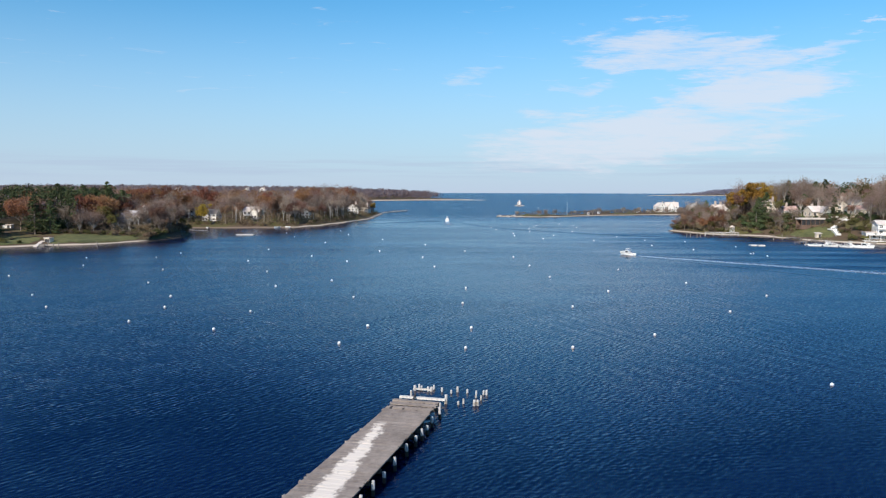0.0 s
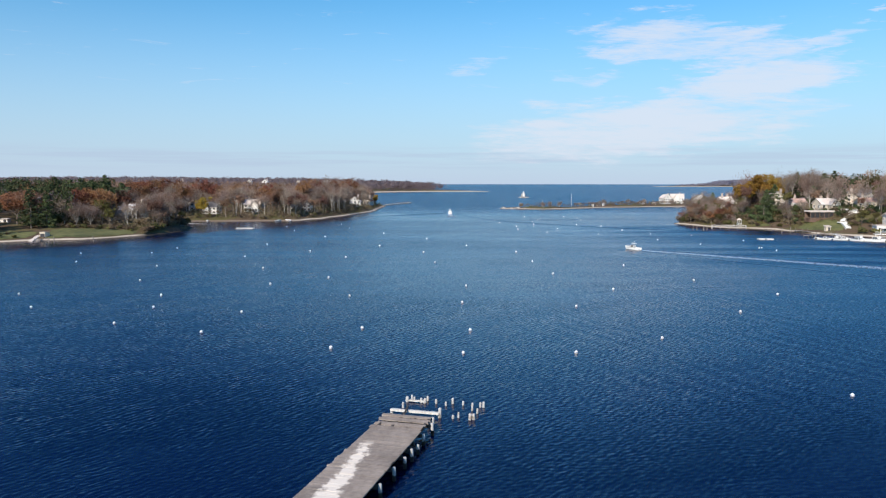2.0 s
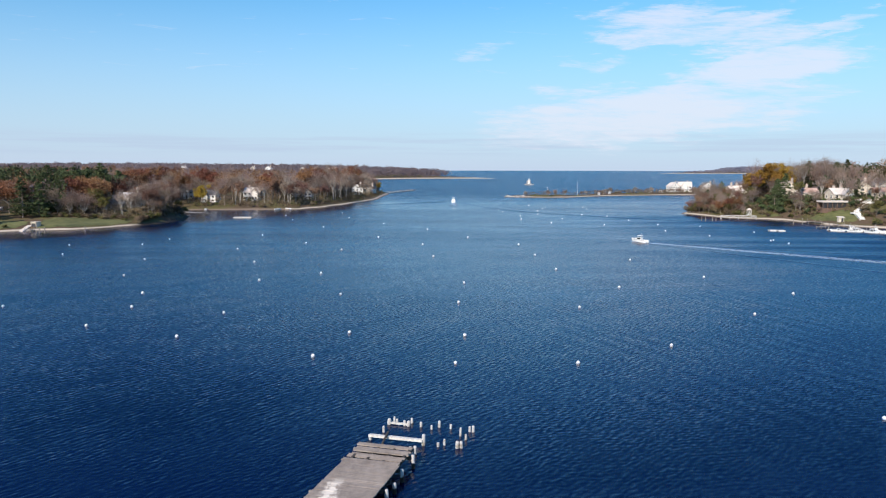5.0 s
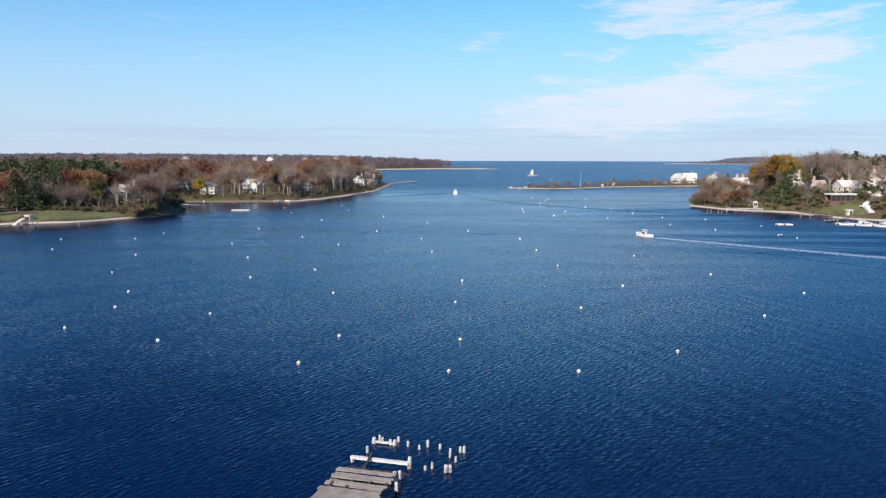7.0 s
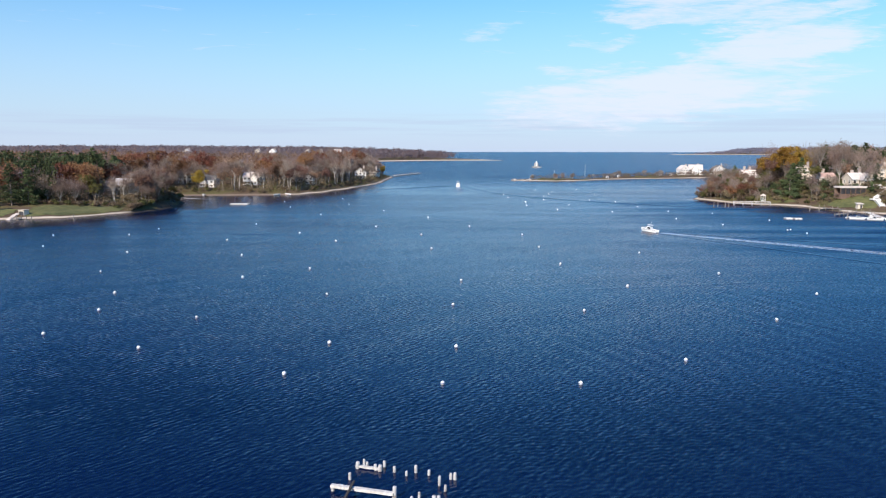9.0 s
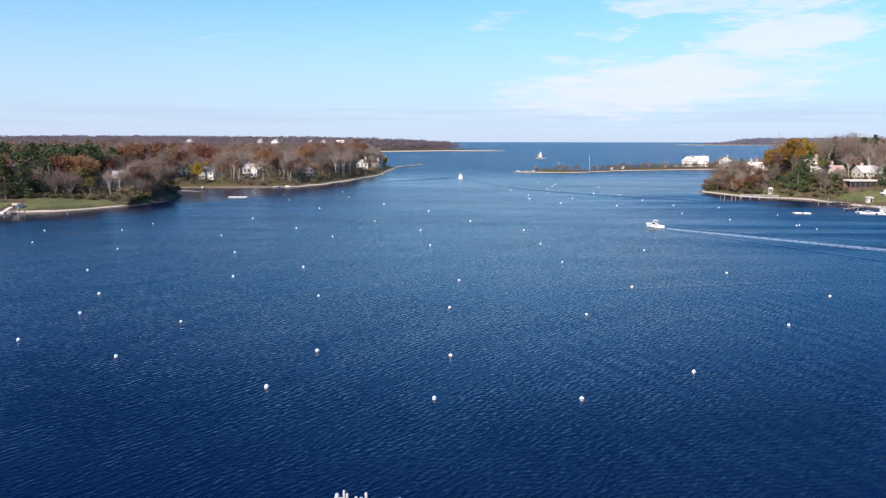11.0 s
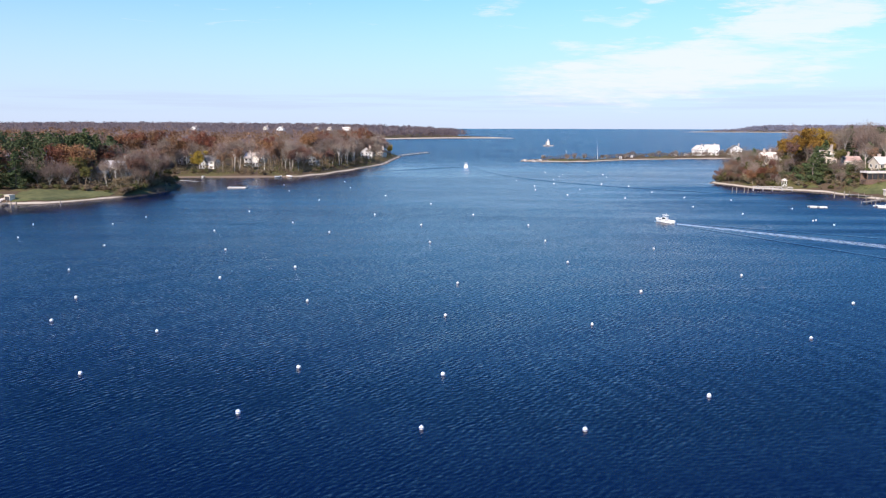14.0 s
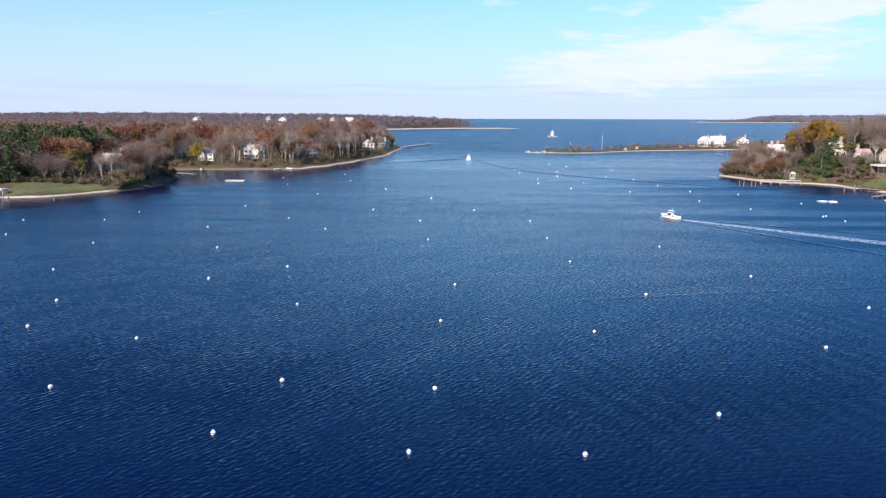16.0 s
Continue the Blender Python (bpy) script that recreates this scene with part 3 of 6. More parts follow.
def bare_tree(seed, height, spread, count, fork=0.4, limbs=11):
    rs = np.random.RandomState(seed)
    g, tips, heads = skeleton(rs, height, spread, fork, limbs)
    c = np.array([tuple(t) for t in tips + heads])
    pick = rs.randint(0, len(c), count)
    p = c[pick] + rs.normal(size=(count, 3)) * spread * 0.2
    core = np.array([0, 0, height * fork])
    way = (p - core) / (np.linalg.norm(p - core, axis=1, keepdims=True) + 1e-6) + rs.normal(size=(count, 3)) * 0.45 + np.array([0, 0, 0.25])
    way /= np.linalg.norm(way, axis=1, keepdims=True)
    return g, rod_tris(rs, p, way, rs.uniform(0.7, 1.9, (count, 1)), rs.uniform(0.025, 0.06, (count, 1)))


def pine_tree(seed, height, spread, count, size, foot=0.08):
    rs = np.random.RandomState(seed)
    g = Geo()
    r = height * 0.015 + 0.06
    lean = (rs.normal() * 0.3, rs.normal() * 0.3)
    g.tube((0, 0, -0.6), (lean[0], lean[1], height * 0.97), r * 1.2, 0.04, 7, False)
    cs, rad = [], []
    tiers = 16
    for i in range(tiers):
        f = i / (tiers - 1)
        h = height * (foot + (0.97 - foot) * f)
        out = spread * (1 - f) ** 0.55 * rs.uniform(0.6, 1.15) + 0.6
        for k in range(rs.randint(4, 7)):
            a = rs.uniform(0, 6.28)
            o = out * rs.uniform(0.7, 1.1)
            e = Vector((math.cos(a) * o, math.sin(a) * o, h - 0.08 * o + rs.uniform(-0.4, 0.4)))
            g.tube((lean[0] * f, lean[1] * f, h - 0.25 * o * 0.3), e, 0.07, 0.02, 3, False)
            for s in (0.45, 0.75, 1.0):
                cs.append((e.x * s, e.y * s, h + (e.z - h) * s + 0.15))
                rad.append(max(0.85, o * 0.30 * (1.15 - 0.4 * s)))
    for i in range(8):
        f = 0.74 + 0.26 * i / 7
        cs.append((lean[0] * f, lean[1] * f, height * f - 0.3))
        rad.append(1.9 - 1.0 * i / 7)
    return g, leaves(rs, np.array(cs), np.array(rad), count, size, 0.5)


def bush(seed, height, spread, count, size):
    rs = np.random.RandomState(seed)
    g = Geo()
    cs, rad = [], []
    for i in range(7):
        a, o = rs.uniform(0, 6.28), spread * rs.uniform(0.1, 0.75)
        h = height * rs.uniform(0.4, 0.8)
        g.tube((0, 0, -0.3), (math.cos(a) * o, math.sin(a) * o, h), 0.05, 0.015, 3, False)
        cs.append((math.cos(a) * o, math.sin(a) * o, h * 0.8))
        rad.append(spread * rs.uniform(0.3, 0.5))
    return g, leaves(rs, np.array(cs), np.array(rad), count, size, 0.7)


class Kind:
    """A plant kind with a few grown forms; plants are set out as copies of these."""

    def __init__(self, name, forms, leaf, bark, labels, group, category="tree", stem="trunk", head="crown"):
        self.name, self.labels, self.group, self.category = name, labels, group, category
        self.forms = [(g.mesh(stem, bark, True), tri_mesh(head, t, leaf)) for g, t in forms]
        self.made = {}
        self.stem, self.head, self.k = stem, head, 0

    def plant(self, x, y, z, scale=1.0, turn=0.0, form=None, label=""):
        i = self.k % len(self.forms) if form is None else form
        self.k += 1
        m = pose(x, y, z, 0, 0, turn) @ Matrix.Scale(scale, 4)
        if i not in self.made:
            ob = thing(self.name, m, label or self.labels, self.category, self.group)
            part(self.stem, self.forms[i][0], None, ob)
            part(self.head, self.forms[i][1], None, ob)
            self.made[i] = ob
            ob.matrix_basis = m
        else:
            src = self.made[i]
            ob = copy_thing(src, Matrix.Identity(4))
            ob.matrix_basis = m
        return tagged(ob, label or self.labels, self.category, self.group)


# ---- pier ----
AX = Vector((0.2190, 0.9757, 0))            # along the pier, away from the shore
SD = Vector((0.9757, -0.2190, 0))           # across it
END = Vector((-5.1, 68.0, 0))              # middle of the deck's outer end
DECK_Z, DECK_W = 1.35, 4.45


def deck_material():
    m, n, b = material("weathered_deck", 0.92, 0.0, 0.25)
    co = n.add("ShaderNodeTexCoord").outputs["Object"]
    pos = n.add("ShaderNodeNewGeometry").outputs["Position"]
    rnd = n.add("ShaderNodeObjectInfo").outputs["Random"]
    grain = n.noise(n.mapped(co, (0.6, 9, 4)), 3.0, 6.0, 0.7)
    big = n.noise(pos, 0.35, 4.0, 0.6)
    c = n.mix(n.step(n.math("ADD", n.math("MULTIPLY", grain, 0.35), n.math("ADD", n.math("MULTIPLY", big, 0.4), n.math("MULTIPLY", n.noise(pos, 2.6, 5.0, 0.7), 0.35))), 0.3, 0.8), (0.135, 0.112, 0.096), (0.385, 0.328, 0.283))
    c = n.add("ShaderNodeHueSaturation", {"Color": c, "Value": n.step(rnd, 0, 1, 0.94, 1.05)}).outputs[0]
    # bird lime down the middle of the deck, ragged at its edges
    rel = n.add("ShaderNodeVectorMath", {0: pos, 1: tuple(-END)}).outputs[0]
    rot = n.mapped(rel, (1, 1, 1), (0, 0, math.atan2(AX.x, AX.y)))
    xyz = n.add("ShaderNodeSeparateXYZ", {0: rot})
    u, s = xyz.outputs[0], xyz.outputs[1]
    mid = n.math("MINIMUM", n.math("ADD", n.math("MULTIPLY", s, -0.085), -1.65), 0.25)
    off = n.math("ABSOLUTE", n.math("SUBTRACT", u, mid))
    half = n.step(s, -26, -7, 1.0, 0.34)
    rag = n.math("ADD", n.math("MULTIPLY", n.noise(n.mapped(pos, (1, 1, 1)), 1.1, 6.0, 0.7), 2.8), -1.4)
    lime = n.math("MULTIPLY", n.step(n.math("SUBTRACT", n.math("ADD", off, rag), half), 0.25, -0.25), n.step(s, -6.2, -7.8))
    lime = n.math("MULTIPLY", lime, n.step(grain, 0.15, 0.5, 0.6, 1.0))
    n.put(b.inputs["Base Color"], n.mix(lime, c, (0.74, 0.67, 0.585)))
    n.put(b.inputs["Normal"], n.add("ShaderNodeBump", {"Strength": 0.5, "Distance": 0.02, "Height": grain}).outputs[0])
    return m


M["deck"] = deck_material()
pr = random.Random(5)
pier = thing("pier", pose(END.x, END.y, 0), "long weathered timber pier, its outer end broken up", "pier")


def dock(u, s, z):
    """Pier coordinates (across, along, up) seen from the pier's own origin."""
    p = SD * u + AX * s
    return (p.x, p.y, z)


AXROT = math.atan2(-AX.x, AX.y)
plank_meshes = []
for k in range(4):
    g = Geo().box((0, 0, 0), (DECK_W, 0.225, 0.075), 0, 0.012, pr)
    plank_meshes.append(g.mesh("plank", M["deck"]))
s = -62.0
while s < 0.6:
    # the last few metres have come apart into three loose panels
    loose = s > -3.4
    k = min(2, int((s + 3.4) / 1.13)) if loose else 0
    if not (loose and ((s + 3.4) / 1.13) % 1.0 > 0.64):
        yaw = (2.6, -3.6, 3.4)[k] if loose else pr.uniform(-0.2, 0.2)
        lift = (0.0, -0.05, 0.0)[k] if loose else pr.uniform(-0.008, 0.008)
        ob = part("plank", pr.choice(plank_meshes), None, pier)
        off = pr.uniform(-0.015, 0.015) - (pr.uniform(0.0, 0.22) if loose else 0.0) - (pr.uniform(0.05, 0.2) if pr.random() < 0.12 else 0.0)
        x, y, z = dock(off, s, DECK_Z - 0.04 + lift + (0.10 * (((s + 3.4) / 1.13) % 1.0 - 0.4) if loose else 0.0))
        ob.matrix_basis = pose(x, y, z, 5.0 if loose else pr.uniform(-0.5, 0.5), (0.6, -1.0, 1.4)[k] if loose else pr.uniform(-0.2, 0.2), math.degrees(AXROT) + yaw)
    s += 0.231
for u in (-1.9, -0.65, 0.65, 1.9):
    g = Geo().box((0, 0, 0), (0.2, 62.5 + (1.2 if abs(u) > 1 else 0), 0.3), 0, 0.01, pr)
    ob = part("stringer", g, M["dark_wood"], pier, "dark wet timber beam")
    ob.matrix_basis = pose(*dock(u, -31.0, DECK_Z - 0.24), 0, 0, math.degrees(AXROT))


def pile_geo(r, top, rnd, foot=-1.6):
    """A driven post, worn and slightly tapered at its head."""
    g = Geo()
    k = 9
    prof = [(r * 1.06, foot), (r * 1.04, 0.1), (r, top * 0.7), (r * 0.94, top - 0.06), (r * 0.72, top)]
    g.lathe([(a * rnd.uniform(0.96, 1.04), h) for a, h in prof], k)
    return g


def pile_material(name, tide):
    """Dark and wet at the waterline, bleached and limed above."""
    m, n, b = material(name, 0.9, 0.0, 0.25)
    pos = n.add("ShaderNodeNewGeometry").outputs["Position"]
    z = n.add("ShaderNodeSeparateXYZ", {0: pos}).outputs[2]
    g = n.noise(n.mapped(pos, (6, 6, 0.9)), 2.0, 6.0, 0.65)
    big = n.noise(pos, 1.4, 3.0)
    wood = n.mix(g, (0.16, 0.135, 0.11), (0.40, 0.36, 0.31))
    lime = n.step(n.math("ADD", big, n.math("MULTIPLY", z, 0.12)), 0.36, 0.52)
    c = n.mix(lime, wood, n.mix(g, (0.30, 0.30, 0.30), (0.60, 0.59, 0.58)))
    wet = n.step(n.math("ADD", z, n.math("MULTIPLY", n.math("ADD", g, big), 0.3)), tide + 0.32, tide + 0.2)
    n.put(b.inputs["Base Color"], n.mix(wet, c, (0.03, 0.026, 0.02)))
    n.put(b.inputs["Normal"], n.add("ShaderNodeBump", {"Strength": 0.6, "Distance": 0.03, "Height": g}).outputs[0])
    return m


M["pile"] = pile_material("pile_timber", 0.0)
M["deep_pile"] = pile_material("tide_stained_pile", 0.5)
for s in (-0.4, -3.0, -5.0, -6.6, -8.2, -10.6, -13.8, -16.2, -18.6, -21.2, -24.5, -28, -32, -36, -40, -45, -50, -55, -60):
    for u in (-1.98, 2.36):
        ob = part("support_post", pile_geo(0.2 if u < 0 else 0.145, DECK_Z - 0.12 if u < 0 else DECK_Z - pr.uniform(0.2, 0.55), pr), M["deep_pile"], pier, smooth=True)
        ob.matrix_basis = pose(*dock(u + pr.uniform(-0.05, 0.1), s, 0), pr.uniform(-2, 2), pr.uniform(-2, 2))
    g = Geo().box((0, 0, 0), (4.3, 0.28, 0.26), 0, 0.015, pr)
    ob = part("cross_beam", g, M["dark_wood"], pier, "dark timber cross beam on the piles")
    ob.matrix_basis = pose(*dock(0, s, DECK_Z - 0.52), 0, 0, math.degrees(AXROT))


def lone_pile(x, y, top, r=0.17):
    ob = part("piling", pile_geo(r, top, pr), M["pile"], None, smooth=True)
    ob.matrix_basis = pose(x, y, 0, pr.uniform(-3, 3), pr.uniform(-3, 3), pr.uniform(0, 360))
    tagged(ob, "broken timber piling whitened with bird lime, standing in the water", "piling", "pilings of the ruined pier head")


for x, y, top in ((-6.2, 74.9, 0.85), (-5.5, 77.2, 0.95), (-5.25, 77.1, 0.7), (-4.5, 76.6, 0.75), (-3.9, 77.3, 0.75), (-3.0, 76.4, 0.7), (-2.0, 75.8, 0.6),
                  (-1.35, 76.4, 0.9), (-0.3, 76.0, 0.65), (0.6, 74.3, 1.15), (1.4, 75.4, 0.75), (1.72, 75.35, 0.85), (1.1, 73.4, 0.75), (-1.2, 71.8, 0.5), (-0.68, 72.1, 0.8)):
    lone_pile(x, y, top * 0.66, 0.105 + 0.025 * pr.random())
lone_pile(0.42, 71.5, 0.6, 0.17)
lone_pile(0.76, 71.55, 0.58, 0.14)
lone_pile(-2.45, 72.0, 0.95, 0.16)
lone_pile(-7.1, 73.0, 0.5, 0.14)
lone_pile(-3.3, 69.7, 0.75, 0.17)
lone_pile(-3.0, 70.0, 0.7, 0.15)
lone_pile(-5.95, 76.9, 0.55, 0.17)
lone_pile(-4.15, 76.5, 0.5, 0.17)


def loose_beam(p, q, z, w, h, mat, label):
    a, b = Vector(p), Vector(q)
    d = b - a
    g = Geo()
    n = 5
    for i in range(n):
        g.box((d.length * ((i + 0.5) / n - 0.5), 0, pr.uniform(-0.012, 0.012)), (d.length / n + 0.01, w * pr.uniform(0.9, 1.05), h), 0, 0.01, pr)
    ob = part("pile_cap_beam", g, mat, None)
    mid = (a + b) / 2
    ob.matrix_basis = pose(mid.x, mid.y, z, 0, 0, math.degrees(math.atan2(d.y, d.x)))
    tagged(ob, label, "beam")


loose_beam((-7.2, 72.9), (-2.5, 71.9), 0.44, 0.34, 0.2, M["white_wood"], "heavy timber cap beam white with bird lime on pilings")
loose_beam((-6.1, 76.95), (-4.05, 76.45), 0.17, 0.24, 0.16, M["white_wood"], "short limed timber beam across two pilings")
loose_beam((-5.75, 70.6), (-5.6, 73.3), 0.62, 0.16, 0.14, M["dark_wood"], "dark timber bridging a gap in the pier")


# ---- mooring buoys ----
def buoy_parts(owner):
    g = Geo()
    r = 0.23
    g.lathe([(0.02, -0.12)] + [(r * math.cos(a), 0.12 + r * math.sin(a)) for a in (-1.1, -0.7, -0.3, 0.0, 0.3, 0.65, 1.0, 1.3)] + [(0.05, 0.375)], 14)
    part("float", g, M["buoy"], owner, smooth=True)
    part("collar", Geo().lathe([(0.229, 0.09), (0.236, 0.10), (0.236, 0.14), (0.229, 0.15)], 14), M["blue"], owner, "blue band")
    g = Geo()
    g.tube((0, 0, 0.34), (0, 0, 0.385), 0.03, 0.025, 6)
    for i in range(8):
        a, b = i * math.pi / 4, (i + 1) * math.pi / 4
        g.tube((0.03 * math.cos(a), 0, 0.405 + 0.03 * math.sin(a)), (0.03 * math.cos(b), 0, 0.405 + 0.03 * math.sin(b)), 0.008, 0.008, 4, False)
    part("ring", g, M["metal"], owner, "metal mooring ring")


NEAR = [(-18.3, 100.2), (-0.6, 98.0), (14.0, 98.8), (27.4, 108.3), (0.2, 112.6), (-16.1, 113.5), (-39.3, 109.6), (-55.4, 115.7), (-38.7, 126.5), (29.3, 155.5), (-1.4, 137.8),
        (-43.2, 160.4), (-55.6, 130.3), (-74.0, 165.1), (-32.7, 171.4), (60.3, 150.2), (-0.9, 159.6), (18.9, 134.6), (-60.0, 143.7), (-23.3, 144.8), (19.7, 181.0), (50.0, 170.5),
        (46.1, 130.3), (-9.9, 203.7), (40.1, 199.1), (-1.8, 256.8), (-97.4, 243.3), (40.0, 80.7)]
WIDE = [(-113.7, 176.0), (-88.6, 144.1), (-77.2, 129.5), (-108.8, 201.9), (-119.8, 224.5), (-98.9, 227.3), (-82.1, 192.4), (-66.7, 217.6), (-71.9, 259.4), (-53.2, 189.6),
        (-51.1, 234.8), (-36.7, 217.1), (-58.7, 295.7), (-31.6, 255.1), (-37.5, 314.9), (-15.1, 232.9), (-17.5, 287.1), (13.9, 234.9), (16.9, 208.1), (80.5, 267.0), (101.0, 282.4)]
OUTER = [(14.1, 397.3), (21.4, 365.3), (20.8, 344.3), (32.7, 407.8), (31.0, 381.5), (32.2, 323.6), (39.5, 349.0), (52.5, 379.1), (62.9, 368.3), (52.6, 314.0), (67.6, 340.3), (74.9, 317.2),
         (70.3, 286.0), (89.6, 309.4), (132.0, 294.0), (-90.7, 360.8), (-79.7, 330.6), (-58.0, 348.7), (-67.6, 382.5), (95.0, 251.5), (96.4, 252.9), (97.2, 242.9),
         (31.8, 462.2), (37.0, 427.6), (40.1, 444.6), (12.3, 421.2), (56.7, 469.4), (62.2, 446.8), (61.4, 425.9)]
first = None
br = random.Random(8)
for x, y in NEAR + WIDE + OUTER:
    m = pose(x, y, 0, br.uniform(-9, 9), br.uniform(-9, 9), br.uniform(0, 360)) @ Matrix.Scale(br.uniform(0.92, 1.12), 4)
    if first is None:
        first = thing("mooring_buoy", m, "round white mooring buoy floating on the water", "buoy", "mooring buoys in the harbour")
        buoy_parts(first)
    else:
        copy_thing(first, Matrix.Identity(4)).matrix_basis = m


# ---- boats ----
def hull_geo(L, B, H, deck=0.0, k=11):
    """A planing hull: sharp raked bow at +x, square stern, flared sides."""
    g = Geo()
    rows = []
    for i in range(k):
        f = i / (k - 1)
        x = (f - 0.5) * L
        w = B / 2 * (1 if f < 0.45 else math.cos((f - 0.45) / 0.55 * 1.5) ** 0.75 + 0.02)
        sheer = H * (1 + 0.28 * f * f)
        keel = -0.3 + 0.55 * max(0, f - 0.7) ** 1.2
        rows.append([(x, 0, keel), (x + 0.02, -w * 0.82, keel + 0.32), (x + f * 0.35, -w, sheer), (x + f * 0.35, -w * 0.86, sheer + 0.03), (x + f * 0.33, -w * 0.8, sheer - 0.25),
                     (x + f * 0.33, w * 0.8, sheer - 0.25), (x + f * 0.35, w * 0.86, sheer + 0.03), (x + f * 0.35, w, sheer), (x + 0.02, w * 0.82, keel + 0.32)])
    vs = [p for r in rows for p in r]
    fs = [(i * 9 + j, i * 9 + (j + 1) % 9, (i + 1) * 9 + (j + 1) % 9, (i + 1) * 9 + j) for i in range(k - 1) for j in range(9)]
    fs += [tuple(reversed(range(9))), tuple(range((k - 1) * 9, k * 9))]
    return g.add(vs, fs)


def motor_boat(m, L, label, group="", fly=True):
    b = thing("motor_boat", m, label, "boat", group)
    B, H = L * 0.33, L * 0.13
    part("hull", hull_geo(L, B, H), M["gelcoat"], b, smooth=False)
    part("rub_rail", Geo().box((-L * 0.06, -B / 2 - 0.01, H * 1.0), (L * 0.8, 0.05, 0.08)).box((-L * 0.06, B / 2 + 0.01, H * 1.0), (L * 0.8, 0.05, 0.08)), M["dark"], b, "dark rubbing strip")
    cab = Geo()
    z0, z1 = H * 0.85, H + L * 0.14
    base = [(-L * 0.12, -B * 0.34, z0), (L * 0.26, -B * 0.26, z0), (L * 0.26, B * 0.26, z0), (-L * 0.12, B * 0.34, z0)]
    top = [(-L * 0.12, -B * 0.3, z1), (L * 0.12, -B * 0.25, z1), (L * 0.12, B * 0.25, z1), (-L * 0.12, B * 0.3, z1)]
    cab.add(base + top, ((4, 5, 6, 7), (0, 1, 5, 4), (1, 2, 6, 5), (2, 3, 7, 6), (3, 0, 4, 7)))
    part("cabin", cab, M["gelcoat"], b)
    ws = Geo()
    for sgn in (-1, 1):
        ws.add([(-L * 0.09, sgn * (B * 0.335 + 0.01), z0 + L * 0.05), (L * 0.15, sgn * (B * 0.285 + 0.02), z0 + L * 0.05), (L * 0.1, sgn * (B * 0.265 + 0.02), z1 - 0.1), (-L * 0.09, sgn * (B * 0.31 + 0.01), z1 - 0.1)], ((0, 1, 2, 3),))
    part("side_window", ws, M["glass"], b, "dark cabin windows")
    part("windscreen", Geo().add([(L * 0.235, -B * 0.22, z0 + L * 0.035), (L * 0.235, B * 0.22, z0 + L * 0.035), (L * 0.145, B * 0.21, z1 - 0.06), (L * 0.145, -B * 0.21, z1 - 0.06)], ((0, 1, 2, 3),)), M["glass"], b, "dark raked windscreen")
    if fly:
        part("hardtop", Geo().box((-L * 0.02, 0, z1 + L * 0.1), (L * 0.3, B * 0.62, 0.09)), M["gelcoat"], b, "white hard top")
        for sx in (-L * 0.13, L * 0.08):
            for sy in (-B * 0.27, B * 0.27):
                part("post", Geo().tube((sx, sy, z1), (sx, sy, z1 + L * 0.1), 0.035, 0.035, 6), M["metal"], b)
        part("aerial", Geo().tube((-L * 0.08, B * 0.2, z1 + L * 0.1), (-L * 0.12, B * 0.2, z1 + L * 0.26), 0.025, 0.015, 5), M["white"], b)
    rail = Geo()
    for sgn in (-1, 1):
        pts = [(L * (0.1 + 0.09 * i), sgn * B * 0.46 * math.cos(i * 0.34), H * 1.15 + 0.45) for i in range(5)]
        for p, q in zip(pts, pts[1:]):
            rail.tube(p, q, 0.02, 0.02, 4, False)
        for p in pts[:4]:
            rail.tube((p[0], p[1], H), p, 0.018, 0.018, 4, False)
    part("bow_rail", rail, M["metal"], b)
    part("outboard", Geo().box((-L * 0.5 - 0.25, 0, H * 0.75), (0.45, 0.4, 0.75)).box((-L * 0.5 - 0.3, 0, H * 0.1), (0.18, 0.14, 0.9)), M["gelcoat"], b, "white outboard engine")
    return b


BOAT = (52.3, 245.0)
HEAD = math.degrees(math.atan2(15.5, -14.5))
motor_boat(pose(BOAT[0], BOAT[1], 0.12, 0, -3, HEAD), 5.4, "white cabin motor boat under way, throwing a wake")
motor_boat(pose(-15.5, 503, 0.15, 0, -3, 91), 8.0, "white motor boat heading out, seen from astern")


def foam_material():
    m, n, b = material("foam", 0.6, 0.0, 0.3)
    pos = n.add("ShaderNodeNewGeometry").outputs["Position"]
    uv = n.add("ShaderNodeUVMap").outputs[0]
    xy = n.add("ShaderNodeSeparateXYZ", {0: uv})
    u, v = xy.outputs[0], xy.outputs[1]
    edge = n.step(n.math("ABSOLUTE", n.math("SUBTRACT", u, 0.5)), 0.5, 0.22)
    churn = n.noise(n.mapped(pos, (1, 1, 1)), 0.9, 6.0, 0.7)
    fade = n.math("ADD", n.step(v, 0.9, 0.0, 0.08, 0.9), n.step(v, 0.06, 0.0, 0.0, 0.6))
    a = n.math("MULTIPLY", n.math("MULTIPLY", edge, fade), n.step(churn, 0.35, 0.62, 0.35, 1.0))
    n.put(b.inputs["Base Color"], (0.46, 0.62, 0.79, 1))
    n.put(b.inputs["Alpha"], n.math("MULTIPLY", a, 0.68))
    return m


M["foam"] = foam_material()


